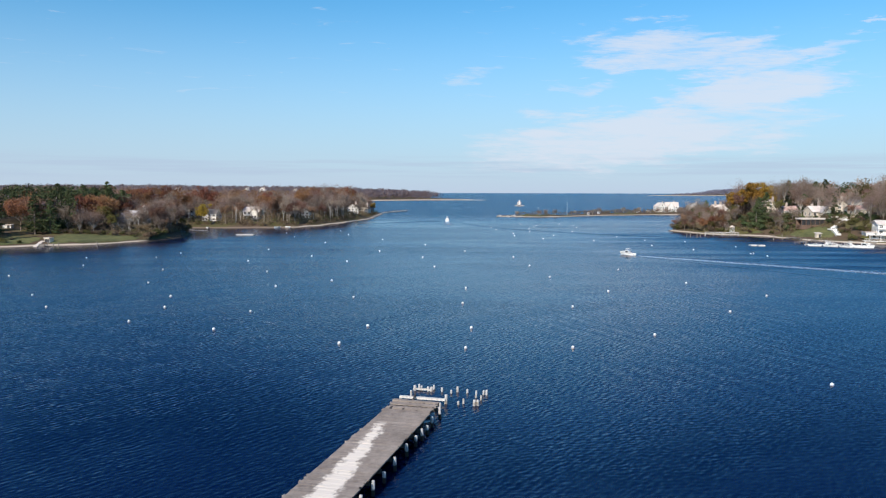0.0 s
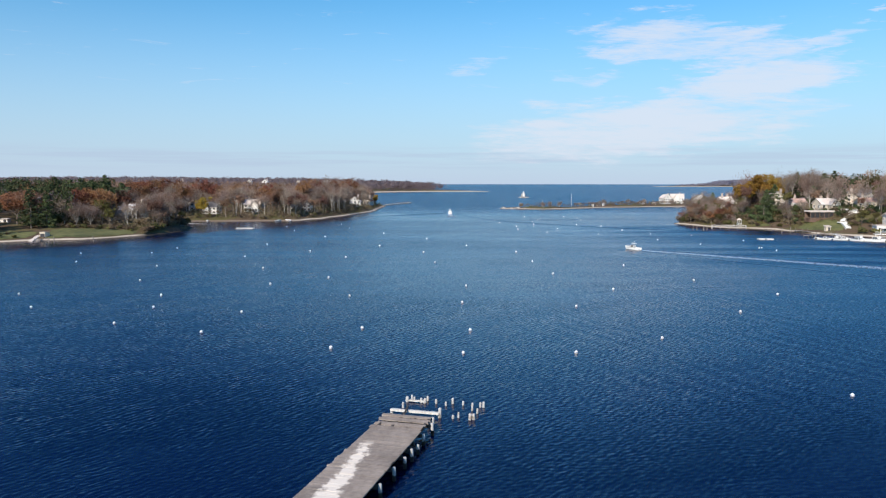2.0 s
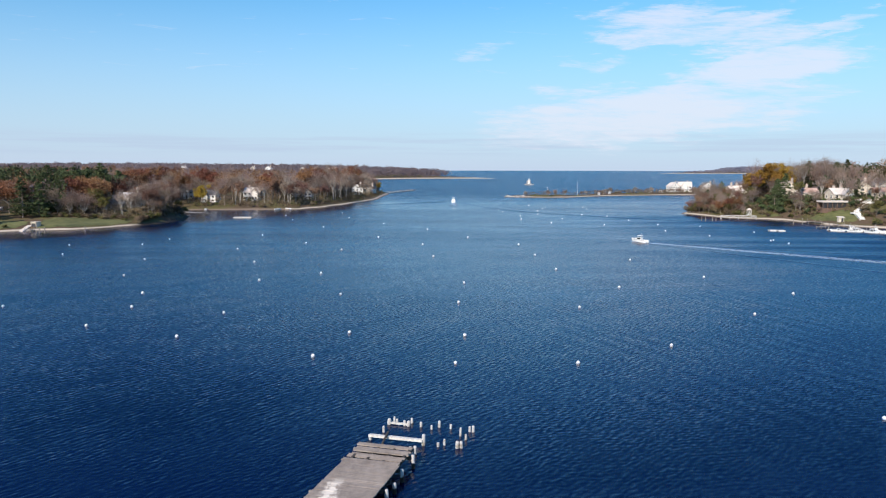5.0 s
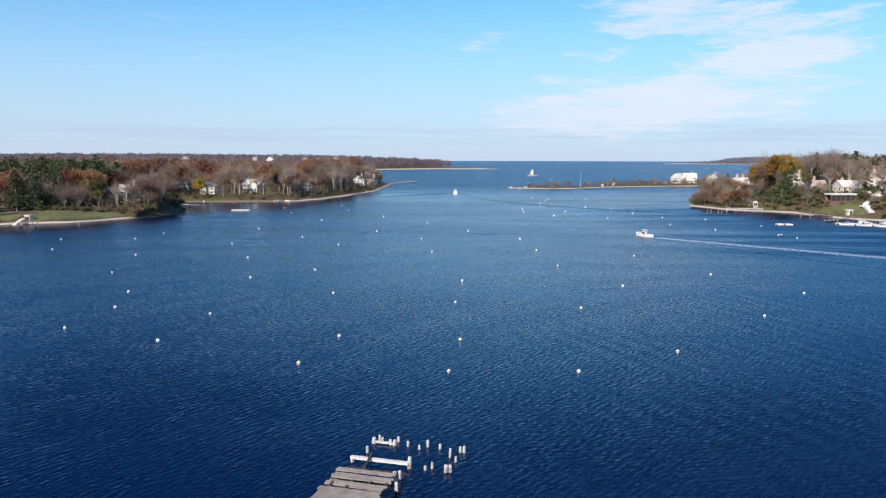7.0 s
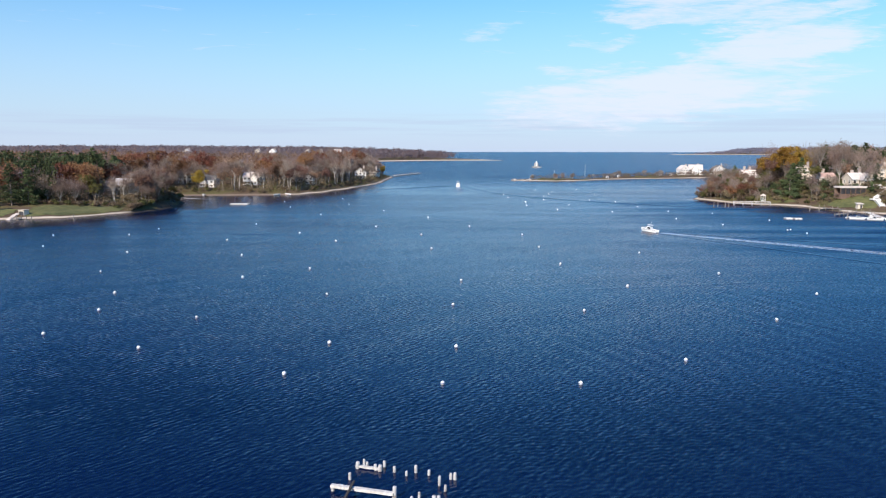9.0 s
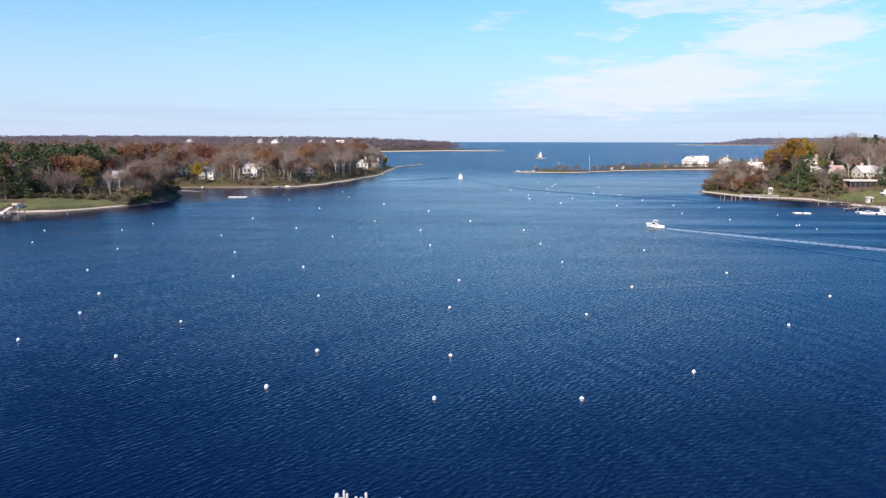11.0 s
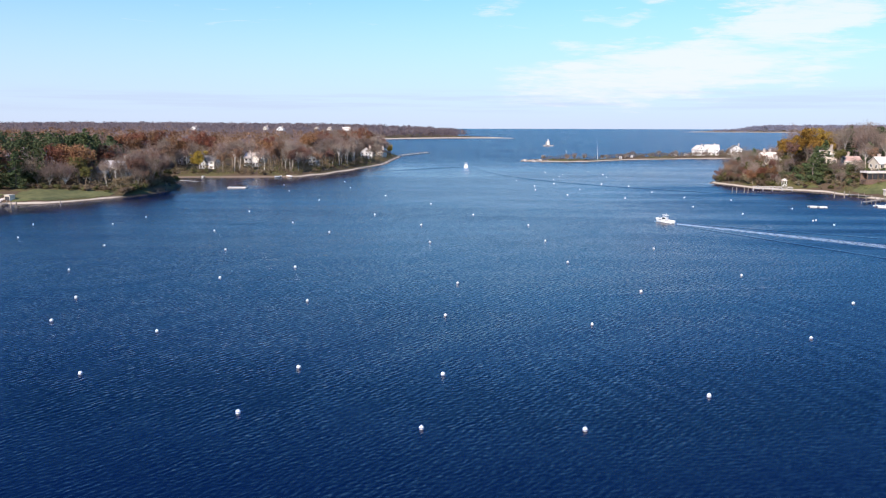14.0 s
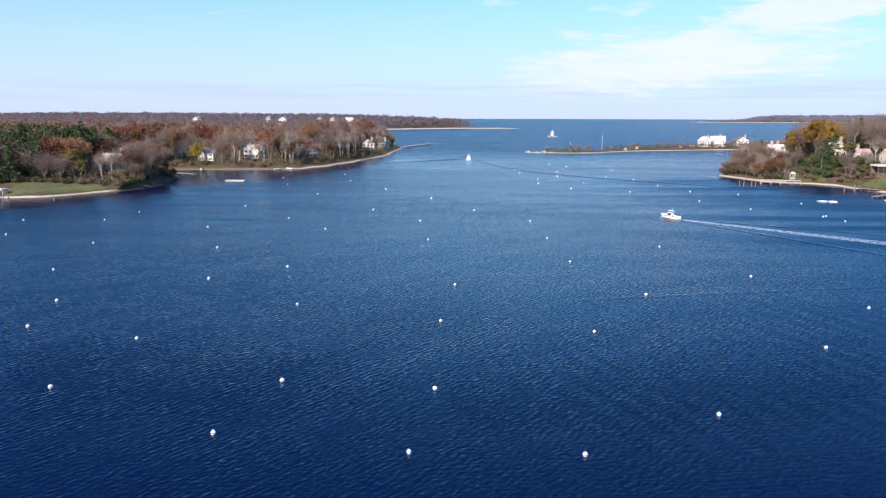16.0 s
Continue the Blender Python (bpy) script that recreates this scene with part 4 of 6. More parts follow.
def ribbon(name, pts, w0, w1, z, mat, label):
    """A strip along a path on the water, widening from w0 to w1."""
    me_v, me_f, uvs = [], [], []
    k = len(pts)
    for i, p in enumerate(pts):
        a, b = Vector(pts[max(0, i - 1)]), Vector(pts[min(k - 1, i + 1)])
        d = (b - a).normalized()
        nrm = Vector((-d.y, d.x))
        w = w0 + (w1 - w0) * (i / (k - 1)) ** 0.7
        for sgn in (-0.5, 0.5):
            me_v.append((p[0] + nrm.x * w * sgn, p[1] + nrm.y * w * sgn, z))
            uvs.append((0.5 + sgn, i / (k - 1)))
    for i in range(k - 1):
        me_f.append((2 * i, 2 * i + 1, 2 * i + 3, 2 * i + 2))
    me = bpy.data.meshes.new(name)
    me.from_pydata(me_v, [], me_f)
    lay = me.uv_layers.new(name="UVMap")
    for loop in me.loops:
        lay.data[loop.index].uv = uvs[loop.vertex_index]
    me.materials.append(mat)
    ob = new(name, me)
    return tagged(ob, label, "wake", kind="stuff")


def track(a, b, bend, k=40):
    """A gently bowed course from a to b."""
    a, b = Vector(a), Vector(b)
    d = b - a
    side = Vector((-d.y, d.x)).normalized()
    return [tuple(a + d * (i / (k - 1)) + side * bend * math.sin(math.pi * i / (k - 1))) for i in range(k)]


ribbon("boat_wake", track((BOAT[0] + 2.6, BOAT[1] - 2.8), (200, 122), -4.0), 2.4, 14, 0.03, M["foam"], "pale foaming wake trailing behind a motor boat")
ribbon("boat_wake", track((-15.5, 498), (-13, 430), 0.6), 2.5, 9.0, 0.03, M["foam"], "pale foaming wake trailing behind a motor boat")


ribbon("bow_wave", track((BOAT[0] - 2.3, BOAT[1] + 2.4), (BOAT[0] + 4.5, BOAT[1] - 4.8), 0.0), 1.6, 4.2, 0.05, M["foam"], "white foam along the hull of a motor boat")


def swell(a, b, bend, w, h, label):
    """A long low wave thrown off by a boat."""
    g = Geo()
    pts = track(a, b, bend, 60)
    prof = [(-1, -0.02), (-0.5, 0.35), (-0.12, 1.0), (0.15, 0.8), (0.5, 0.2), (1, -0.02)]
    for i, p in enumerate(pts):
        q, r = Vector(pts[max(0, i - 1)]), Vector(pts[min(59, i + 1)])
        d = (r - q).normalized()
        s = math.sin(math.pi * min(1, (i + 2) / 7) / 2) * (1 - 0.7 * i / 59)
        for o, hh in prof:
            g.v.append((p[0] - d.y * o * w, p[1] + d.x * o * w, hh * h * s - 0.006))
    n = len(prof)
    for i in range(59):
        for j in range(n - 1):
            g.f.append((i * n + j, i * n + j + 1, (i + 1) * n + j + 1, (i + 1) * n + j))
    ob = part("wake_wave", g.mesh("wake_wave", M["water"], True), None, None)
    tagged(ob, label, "wake", kind="stuff")


swell((BOAT[0] + 1.5, BOAT[1] - 0.5), (215, 163), -3.0, 1.4, 0.09, "low wave spreading from a passing boat")
swell((BOAT[0] + 0.6, BOAT[1] - 2.5), (150, 100), -2.0, 1.4, 0.09, "low wave spreading from a passing boat")
swell((-10, 512), (110, 329), -30.0, 3.4, 0.42, "long low wave spreading across the harbour")
swell((-20, 508), (-80, 432), -5.0, 3.2, 0.4, "long low wave spreading across the harbour")


swell((-85, 144), (-8, 138), 1.5, 1.7, 0.03, "faint old wake line across the harbour")
swell((16, 151), (140, 180), 1.5, 1.8, 0.035, "faint old wake line across the harbour")


# ---- houses ----
HOUSES = []          # where trees keep clear: x, y, width


def window_part(owner, x, y, z, w, h, face):
    """A framed window on a wall; face is the angle the wall looks to, 0 for -y."""
    wd = part("window", Geo().box((0, -0.03, 0), (w, 0.05, h)), M["glass"], owner)
    wd.matrix_basis = pose(x, y, z, 0, 0, face)
    g = Geo()
    for sx in (-1, 1):
        g.box((sx * w / 2, -0.05, 0), (0.12, 0.11, h + 0.12))
    for sz in (-1, 1):
        g.box((0, -0.05, sz * h / 2), (w - 0.12, 0.11, 0.12))
    g.box((0, -0.06, 0), (0.07, 0.08, h - 0.1))
    part("frame", g, M["white"], wd, "white window frame")
    return wd


def house(x, y, z, w, d, h, rise, wall, roof, label, turn=0.0, front=False, cols=3, floors=2, chimneys=((0.3, 0.0, 1.4),), wing=None, door=True, name="house", clear=True):
    """A house that looks to -y: walls with gables, a roof with eaves, chimneys, framed windows, a door and perhaps a gabled wing."""
    hs = thing(name, pose(x, y, z, 0, 0, turn), label, "house")
    if clear:
        HOUSES.append((x, y, w))

    def block(cx, cy, w, d, h, rise, front, nm="wall"):
        g = Geo()
        a, b = w / 2, d / 2
        if front:
            vs = [(-a, -b, -1.5), (a, -b, -1.5), (a, b, -1.5), (-a, b, -1.5), (-a, -b, h), (a, -b, h), (a, b, h), (-a, b, h), (0, -b, h + rise), (0, b, h + rise)]
            fs = [(0, 1, 5, 8, 4), (1, 2, 6, 5), (2, 3, 7, 9, 6), (3, 0, 4, 7), (4, 8, 9, 7), (8, 5, 6, 9)]
        else:
            vs = [(-a, -b, -1.5), (a, -b, -1.5), (a, b, -1.5), (-a, b, -1.5), (-a, -b, h), (a, -b, h), (a, b, h), (-a, b, h), (-a, 0, h + rise), (a, 0, h + rise)]
            fs = [(0, 1, 5, 4), (1, 2, 6, 9, 5), (2, 3, 7, 6), (3, 0, 4, 8, 7), (4, 5, 9, 8), (8, 9, 6, 7)]
        g.add([(p[0] + cx, p[1] + cy, p[2]) for p in vs], fs)
        part(nm, g, wall, hs)
        g = Geo()
        e, t = 0.45, 0.22
        if front:
            k = rise / a
            for sx in (-1, 1):
                g.slab([(cx, cy - b - e, h + rise + t), (cx + sx * (a + e), cy - b - e, h - e * k + t), (cx + sx * (a + e), cy + b + e, h - e * k + t), (cx, cy + b + e, h + rise + t)][::sx], t * 0.9)
        else:
            k = rise / b
            for sy in (-1, 1):
                g.slab([(cx - a - e, cy, h + rise + t), (cx - a - e, cy + sy * (b + e), h - e * k + t), (cx + a + e, cy + sy * (b + e), h - e * k + t), (cx + a + e, cy, h + rise + t)][::sy], t * 0.9)
        part("roof", g, roof, hs)
        g = Geo()
        g.box((cx, cy - b - e - 0.01, h - (0 if front else e * rise / b) + (0.02 if not front else 0.0)), (w + (0.9 if not front else 0.3), 0.06, 0.2))
        part("fascia", g, M["white"], hs, "white eaves board")

    block(0, 0, w, d, h, rise, front)
    fh = h / floors
    for f in range(floors):
        for i in range(cols):
            wx = -w / 2 + w * (i + 0.5) / cols
            if door and f == 0 and i == cols // 2:
                dr = part("door", Geo().box((wx, -d / 2 - 0.03, 1.05), (1.05, 0.08, 2.1)), M["dark"], hs, "dark front door")
                part("handle", Geo().box((wx + 0.4, -d / 2 - 0.1, 1.0), (0.05, 0.07, 0.16)), M["metal"], dr)
            else:
                window_part(hs, wx, -d / 2, fh * f + fh * 0.55, min(1.3, w / cols * 0.55), fh * 0.5, 0)
        for sx, face in ((-1, -90), (1, 90)):
            for k in (-0.25, 0.25):
                window_part(hs, sx * w / 2, k * d, fh * f + fh * 0.55, min(1.2, d * 0.2), fh * 0.5, face)
    if front and rise > 2:
        window_part(hs, 0, -d / 2, h + rise * 0.3, 1.0, 1.1, 0)
    for fx, fy, up in chimneys:
        g = Geo().box((fx * w, fy * d, h + (rise + up) / 2), (0.95, 0.8, rise + up)).box((fx * w, fy * d, h + rise + up + 0.08), (1.12, 0.97, 0.18))
        ch = part("chimney", g, M["brick"], hs, "pale brick chimney")
        part("pot", Geo().tube((fx * w, fy * d, h + rise + up + 0.15), (fx * w, fy * d, h + rise + up + 0.6), 0.16, 0.13, 8), M["red_roof"], ch)
    if wing:
        wx, ww, wd, wh, wr = wing
        block(wx * w, -d / 2 - wd / 2 + 0.6, ww, wd, wh, wr, True)
        for f in range(max(1, int(wh // 2.6))):
            for i in (-1, 1):
                window_part(hs, wx * w + i * ww * 0.22, -d / 2 - wd + 0.6, 1.5 + 2.6 * f, min(1.2, ww * 0.26), 1.35, 0)
    return hs


def gz(fn, x, y):
    return float(fn(np.array([x]), np.array([y]))[0])


def on_right(x, y, dz=0.0):
    return gz(right_height, x, y) + dz


def on_left(x, y, dz=0.0):
    return gz(left_height, x, y) + dz


# houses on the steep bank
house(163.6, 355, on_right(163, 353, 0.9), 7.6, 7, 2.9, 2.3, M["cream"], M["pale_roof"], "large cream gabled house with a pale roof above a lawn", 8, False, 3, 1, ((-0.1, 0.25, 1.0), (0.32, 0.2, 1.2)), (0.2, 3.8, 3.0, 2.7, 2.3))
house(181.5, 353, on_right(181, 352), 8, 7, 3.4, 1.6, M["cream"], M["red_roof"], "cream villa with an arcaded front and red tiled roof", 10, False, 4, 1, ((-0.25, 0.0, 1.9),), None, False)
house(180, 368, on_right(180, 368), 9, 8, 4.0, 3.2, M["cream"], M["roof"], "cream gabled house half hidden behind bare trees", -12, True, 3, 2, ((0.25, 0.2, 1.2),))
house(192, 372, on_right(192, 372), 9, 8, 4.4, 3.0, M["grey_wall"], M["roof"], "grey shingled house among bare trees", 14, True, 3, 2)
house(158, 372, on_right(158, 371), 7, 6, 3.3, 1.8, M["cream"], M["red_roof"], "small cream cottage with a pinkish roof and broad chimney", 5, False, 3, 1, ((-0.15, 0.0, 1.8),))
house(156, 392, on_right(156, 391), 8, 7, 4.4, 2.6, M["cream"], M["pale_roof"], "cream house with a pale roof behind pines", 0, True, 3, 2)
house(142, 423, on_right(142, 421), 9.5, 8, 5.4, 2.6, M["cream"], M["pale_roof"], "big cream house with two tall chimneys among trees", 6, False, 4, 2, ((-0.38, -0.1, 1.8), (0.05, 0.2, 1.5)), (0.22, 4.6, 3.5, 4.8, 2.4))
house(135, 443, on_right(135, 441), 7, 7, 3.6, 2.0, M["cream"], M["pale_roof"], "cream cottage on the wooded point", -6, False, 3, 1)
house(141, 472, on_right(141, 470, 1.2), 8, 7, 5.6, 3.2, M["white"], M["roof"], "white gabled house on the wooded point", 0, True, 3, 2)
# white house at the water's edge, its storeys stepping back
wf = house(172.5, 307.5, 1.1, 12, 9, 6.9, 1.2, M["white"], M["pale_roof"], "tall white waterfront house with stepped balconies", -14, False, 5, 3, ((0.3, 0.2, 1.0),), None, True)
part("lower_storey", Geo().box((-8.0, -0.6, 1.05), (4.2, 7.6, 4.3)), M["white"], wf)
part("flat_roof", Geo().box((-8.1, -0.6, 3.3), (4.6, 8.0, 0.18)), M["pale_roof"], wf)
window_part(wf, -8.9, -4.4, 1.9, 1.1, 1.3, 0)
window_part(wf, -7.1, -4.4, 1.9, 1.1, 1.3, 0)
for f, (x0, x1, reach) in enumerate(((-11.5, 6.5, 3.6), (-9.5, 6.5, 2.6), (-6.3, 6.5, 1.7))):
    w, mid = x1 - x0, (x0 + x1) / 2
    bal = part("balcony", Geo().box((mid, -4.5 - reach / 2, 0.05 + 2.45 * f), (w, reach, 0.24)), M["white"], wf, "white balcony with a railing")
    rl = Geo().box((mid, -4.45 - reach, 1.05 + 2.45 * f), (w, 0.09, 0.1))
    for i in range(int(w / 0.6) + 1):
        rl.box((x0 + 0.05 + 0.6 * i, -4.45 - reach, 0.6 + 2.45 * f), (0.06, 0.05, 0.85))
    part("railing", rl, M["white"], bal)
    for i in range(5):
        part("post", Geo().box((x0 + 0.2 + (w - 0.4) * i / 4, -4.4 - reach, -1.15 + 2.45 * f), (0.22, 0.22, 2.4)), M["white"], bal)
# the big white house on the spit
house(170.5, 668, 2.5, 8.5, 9, 4.6, 3.2, M["white"], M["pale_roof"], "large white house on the spit beside the water", 10, True, 4, 2, ((0.3, 0.1, 1.0),), None)
house(181, 670, 2.5, 11, 9, 4.6, 3.6, M["white"], M["pale_roof"], "large white house with a broad pale roof on the spit", -8, False, 4, 2, ((0.2, 0.1, 1.2),), (-0.1, 5, 4, 5.0, 3.0))
house(206, 690, 2.2, 10, 9, 4.6, 3.0, M["white"], M["roof"], "white house behind the spit", 0, True, 3, 2)

# houses on the wooded shore
house(-155.5, 337, on_left(-155, 335), 10.5, 7.5, 4.6, 2.4, M["grey_wall"], M["grey_roof"], "grey shingled house with a pale grey roof and tall chimney", -16, False, 4, 2, ((0.47, 0.0, 2.2),), (-0.28, 4.5, 3.0, 4.0, 2.0))
HOUSES.append((-155.5, 337, 15))
house(-175, 452, on_left(-175, 450), 8, 8, 4.6, 2.8, M["white"], M["roof"], "white gabled house among bare trees", 12, True, 3, 2)
house(-153, 432, on_left(-153, 430, -0.4), 8.5, 7, 4.4, 2.6, M["white"], M["roof"], "white house with a dark ground floor beside a yellow tree", -8, False, 3, 2, ((0.3, 0, 1.2),), (-0.2, 3.6, 2.5, 4.2, 2.2))
house(-134, 452, on_left(-134, 450), 10.5, 8, 4.8, 2.6, M["white"], M["pale_roof"], "white house with a pale roof behind bare trees", -6, False, 4, 2, ((-0.3, 0, 1.2),), (0.25, 4.2, 3.0, 4.6, 2.4))
house(-105.5, 472, on_left(-105, 470), 5.0, 6, 4.4, 2.0, M["white"], M["roof"], "narrow white house behind bare trees", 0, True, 2, 2)
house(-118, 490, on_left(-118, 490), 8, 7, 4.4, 2.4, M["cream"], M["brown_roof"], "cream house deep among bare trees", 8, False, 3, 2)
house(-91.5, 572, on_left(-91, 570), 8.5, 8, 4.8, 3.0, M["white"], M["pale_roof"], "white gabled house near the end of the shore", 10, True, 3, 2, ((0.3, 0.2, 1.4),))
house(-86, 600, on_left(-86, 598), 8, 8, 4.4, 2.8, M["cream"], M["brown_roof"], "cream house with a brown roof near the point", -12, True, 3, 2)
for x, y, w, wall in ((-400, 1000, 9, "white"), (-283, 1000, 9, "white"), (-335, 1100, 7, "cream"), (-237, 1200, 12, "white"), (-262, 1190, 7, "cream"), (-300, 1260, 8, "cream")):
    z = on_left(x, y)
    house(x, y, z, w, 9, 20.5 - z if y < 1150 else 19 - z, 3.6, M[wall], M["pale_roof"], "pale house standing clear of the distant woods", 0, w < 12, 4, 2, ((0.3, 0, 1.0),))

# small buildings along the water
hut = thing("boat_hut", pose(-161.2, 275.2, on_left(-161.2, 274.6, 0.1), 0, 0, -14) @ Matrix.Scale(0.8, 4), "small cream flat-roofed boat hut at the head of a ramp", "hut")
part("wall", Geo().box((0, 1.4, 0.8), (3.0, 0.16, 2.4)).box((-1.42, 0, 0.8), (0.16, 2.64, 2.4)).box((1.42, 0, 0.8), (0.16, 2.64, 2.4)).box((0, -1.3, 1.75), (2.68, 0.12, 0.5)), M["cream"], hut)
part("roof", Geo().box((0, 0, 2.1), (3.3, 3.1, 0.2)), M["cream"], hut)
part("door", Geo().box((0, -1.2, 0.7), (2.5, 0.08, 1.6)), M["dark"], hut, "dark double door")
ramp = Geo()
for k in range(4):
    ya, yb = 268.0 + 2.0 * k, 268.0 + 2.0 * (k + 1)
    za, zb = max(-0.3, on_left(-163.4, ya)) + 0.15, max(-0.3, on_left(-163.4, yb)) + 0.15
    ramp.slab([(-163.2 - 0.35 * k, ya, za), (-161.6 - 0.35 * k, ya, za), (-161.95 - 0.35 * k, yb, zb), (-163.55 - 0.35 * k, yb, zb)], 0.6)
tagged(part("boat_ramp", ramp, M["pale_roof"], None), "pale concrete boat ramp running into the water", "ramp")
shed = thing("shed", pose(-200.5, 312, on_left(-200, 310), 0, 0, 6) @ Matrix.Scale(0.65, 4), "low white shed at the edge of the woods", "shed")
part("wall", Geo().box((0, 0, 0.7), (5.6, 4, 2.6)), M["white"], shed)
part("roof", Geo().slab([(-3.1, -2.3, 2.1), (3.1, -2.3, 2.1), (3.1, 2.3, 2.6), (-3.1, 2.3, 2.6)], 0.2), M["pale_roof"], shed)
part("door", Geo().box((1.2, -2.03, 0.9), (1.8, 0.06, 2.0)), M["dark"], shed, "dark shed door")

pav = thing("pavilion", pose(154.6, 340, on_right(153.5, 337, 1.3), 0, 0, 6) @ Matrix.Scale(0.84, 4), "long open pavilion with a pale flat roof and dark interior", "pavilion")
HOUSES.append((154.6, 340, 9))
part("roof", Geo().box((0, 0, 3.55), (13.6, 5.8, 0.75)).box((0, -2.6, 3.15), (13.2, 0.2, 0.3)), M["pale_roof"], pav)
part("back_wall", Geo().box((0, 2.4, 1.2), (13, 0.25, 4.6)), M["brown_roof"], pav)
part("floor", Geo().box((0, 0, -1.0), (13.4, 5.4, 2.4)), M["brown_roof"], pav)
# dark sheet behind the columns, in place of the shade below the roof
part("front_panel", Geo().box((0, -2.1, 1.5), (12.6, 0.15, 3.4)), M["dark"], pav, "dark sheet standing in for the shade under the roof")
for i in range(6):
    part("column", Geo().box((-6.3 + 2.52 * i, -2.5, 1.65), (0.26, 0.26, 3.1)), M["brown_roof"], pav)
tagged(part("garden_wall", Geo().box((168.3, 341.5, 8.4), (7.5, 0.4, 2.6), 0.1).box((168.3, 341.5, 9.78), (7.8, 0.6, 0.16), 0.1), M["white"], None), "white rendered garden wall on the bank", "wall")

stair = thing("outdoor_stair", pose(0, 0, 0), "white outdoor stair zigzagging down the bank", "stair")
for (ax, ay, az_), (bx, by, bz) in (((171.2, 338.8, on_right(171.2, 338.8, 0.5)), (158.4, 326.8, on_right(158.4, 326.8, 0.6))), ((158.0, 325.4, on_right(158, 325, 0.6)), (155.9, 316.4, on_right(155.9, 316.4, 0.4)))):
    n = 22
    dv = Vector((bx - ax, by - ay))
    rot = math.atan2(dv.y, dv.x)
    for i in range(n):
        f = (i + 0.5) / n
        part("step", Geo().box((ax + dv.x * f, ay + dv.y * f, az_ + (bz - az_) * f), (dv.length / n + 0.05, 1.7, 0.2), rot), M["white"], stair)
    for sgn in (-1, 1):
        ox, oy = -math.sin(rot) * 0.85 * sgn, math.cos(rot) * 0.85 * sgn
        g = Geo().slab([(ax + ox, ay + oy, az_ + 0.45), (bx + ox, by + oy, bz + 0.45), (bx + ox * 1.12, by + oy * 1.12, bz + 0.45), (ax + ox * 1.12, ay + oy * 1.12, az_ + 0.45)][::sgn], 1.2)
        part("parapet", g, M["white"], stair, "white side wall")
part("landing", Geo().box((157.6, 325.4, on_right(158, 325.4, 0.45)), (3.2, 2.6, 0.5)), M["white"], stair)

HOUSES.append((126.6, 360.0, 4))
HOUSES.append((-200.5, 312, 6))
GOLD_VIEW = (150, 395, 16)
gaz = thing("gazebo", pose(126.6, 360.0, on_right(126.6, 360.0, 0.3), 0, 0, 20) @ Matrix.Scale(0.72, 4), "small cream gazebo with a hipped roof at the water's edge", "gazebo")
for a in range(6):
    an = a * math.pi / 3
    part("post", Geo().tube((1.4 * math.cos(an), 1.4 * math.sin(an), -0.8), (1.4 * math.cos(an), 1.4 * math.sin(an), 2.3), 0.12, 0.12, 6), M["white"], gaz)
part("roof", Geo().lathe([(1.95, 2.25), (1.95, 2.4), (0.7, 3.3), (0.1, 3.6)], 6), M["pale_roof"], gaz)
part("floor", Geo().lathe([(1.75, -0.9), (1.75, 0.12)], 6), M["white"], gaz)
kio = thing("kiosk", pose(149.2, 320.5, on_right(149.2, 320.5, -0.1), 0, 0, 0), "small white kiosk beside the jetties", "kiosk")
part("wall", Geo().box((0, 0, 0.7), (1.9, 1.8, 2.2)), M["cream"], kio)
part("roof", Geo().slab([(-1.3, -1.2, 1.95), (1.3, -1.2, 1.95), (1.3, 1.2, 2.25), (-1.3, 1.2, 2.25)], 0.14), M["pale_roof"], kio)
part("door", Geo().box((0.3, -1.02, 0.7), (0.8, 0.05, 1.7)), M["dark"], kio)


def jetty(p, q, w, z, label, rails=False):
    """A plank jetty on posts."""
    a, b = Vector(p), Vector(q)
    d = b - a
    rot = math.atan2(d.y, d.x)
    j = thing("jetty", pose(a.x, a.y, 0, 0, 0, math.degrees(rot)), label, "jetty")
    n = max(4, int(d.length / 0.5))
    pm = Geo().box((0, 0, 0), (d.length / n - 0.03, w, 0.09), 0, 0.01, pr).mesh("plank", M["white_wood"] if "moored" in label or "pale" in label else M["grey_wall"] if rails else M["wood"])
    for i in range(n):
        part("plank", pm, None, j).matrix_basis = pose(d.length * (i + 0.5) / n, 0, z + pr.uniform(-0.02, 0.02))
    k = max(2, int(d.length / 3.2) + 1)
    for i in range(k):
        for sy in (-1, 1):
            top = z + (0.9 if i % 2 == 0 else 0.35)
            part("post", Geo().tube((d.length * i / (k - 1), sy * (w / 2 + 0.1), -1.5), (d.length * i / (k - 1), sy * (w / 2 + 0.1), top), 0.13, 0.11, 7), M["grey_wall"] if rails else M["wood"], j)
    if rails:
        for sy in (-1, 1):
            part("rail", Geo().box((d.length / 2, sy * (w / 2 + 0.1), z + 0.85), (d.length, 0.11, 0.11)), M["grey_wall"], j)
            for i in range(k - 1):
                part("brace", Geo().tube((d.length * i / (k - 1), sy * (w / 2 + 0.1), z), (d.length * (i + 1) / (k - 1), sy * (w / 2 + 0.1), z + 0.85), 0.05, 0.05, 4), M["grey_wall"], j)
    return j


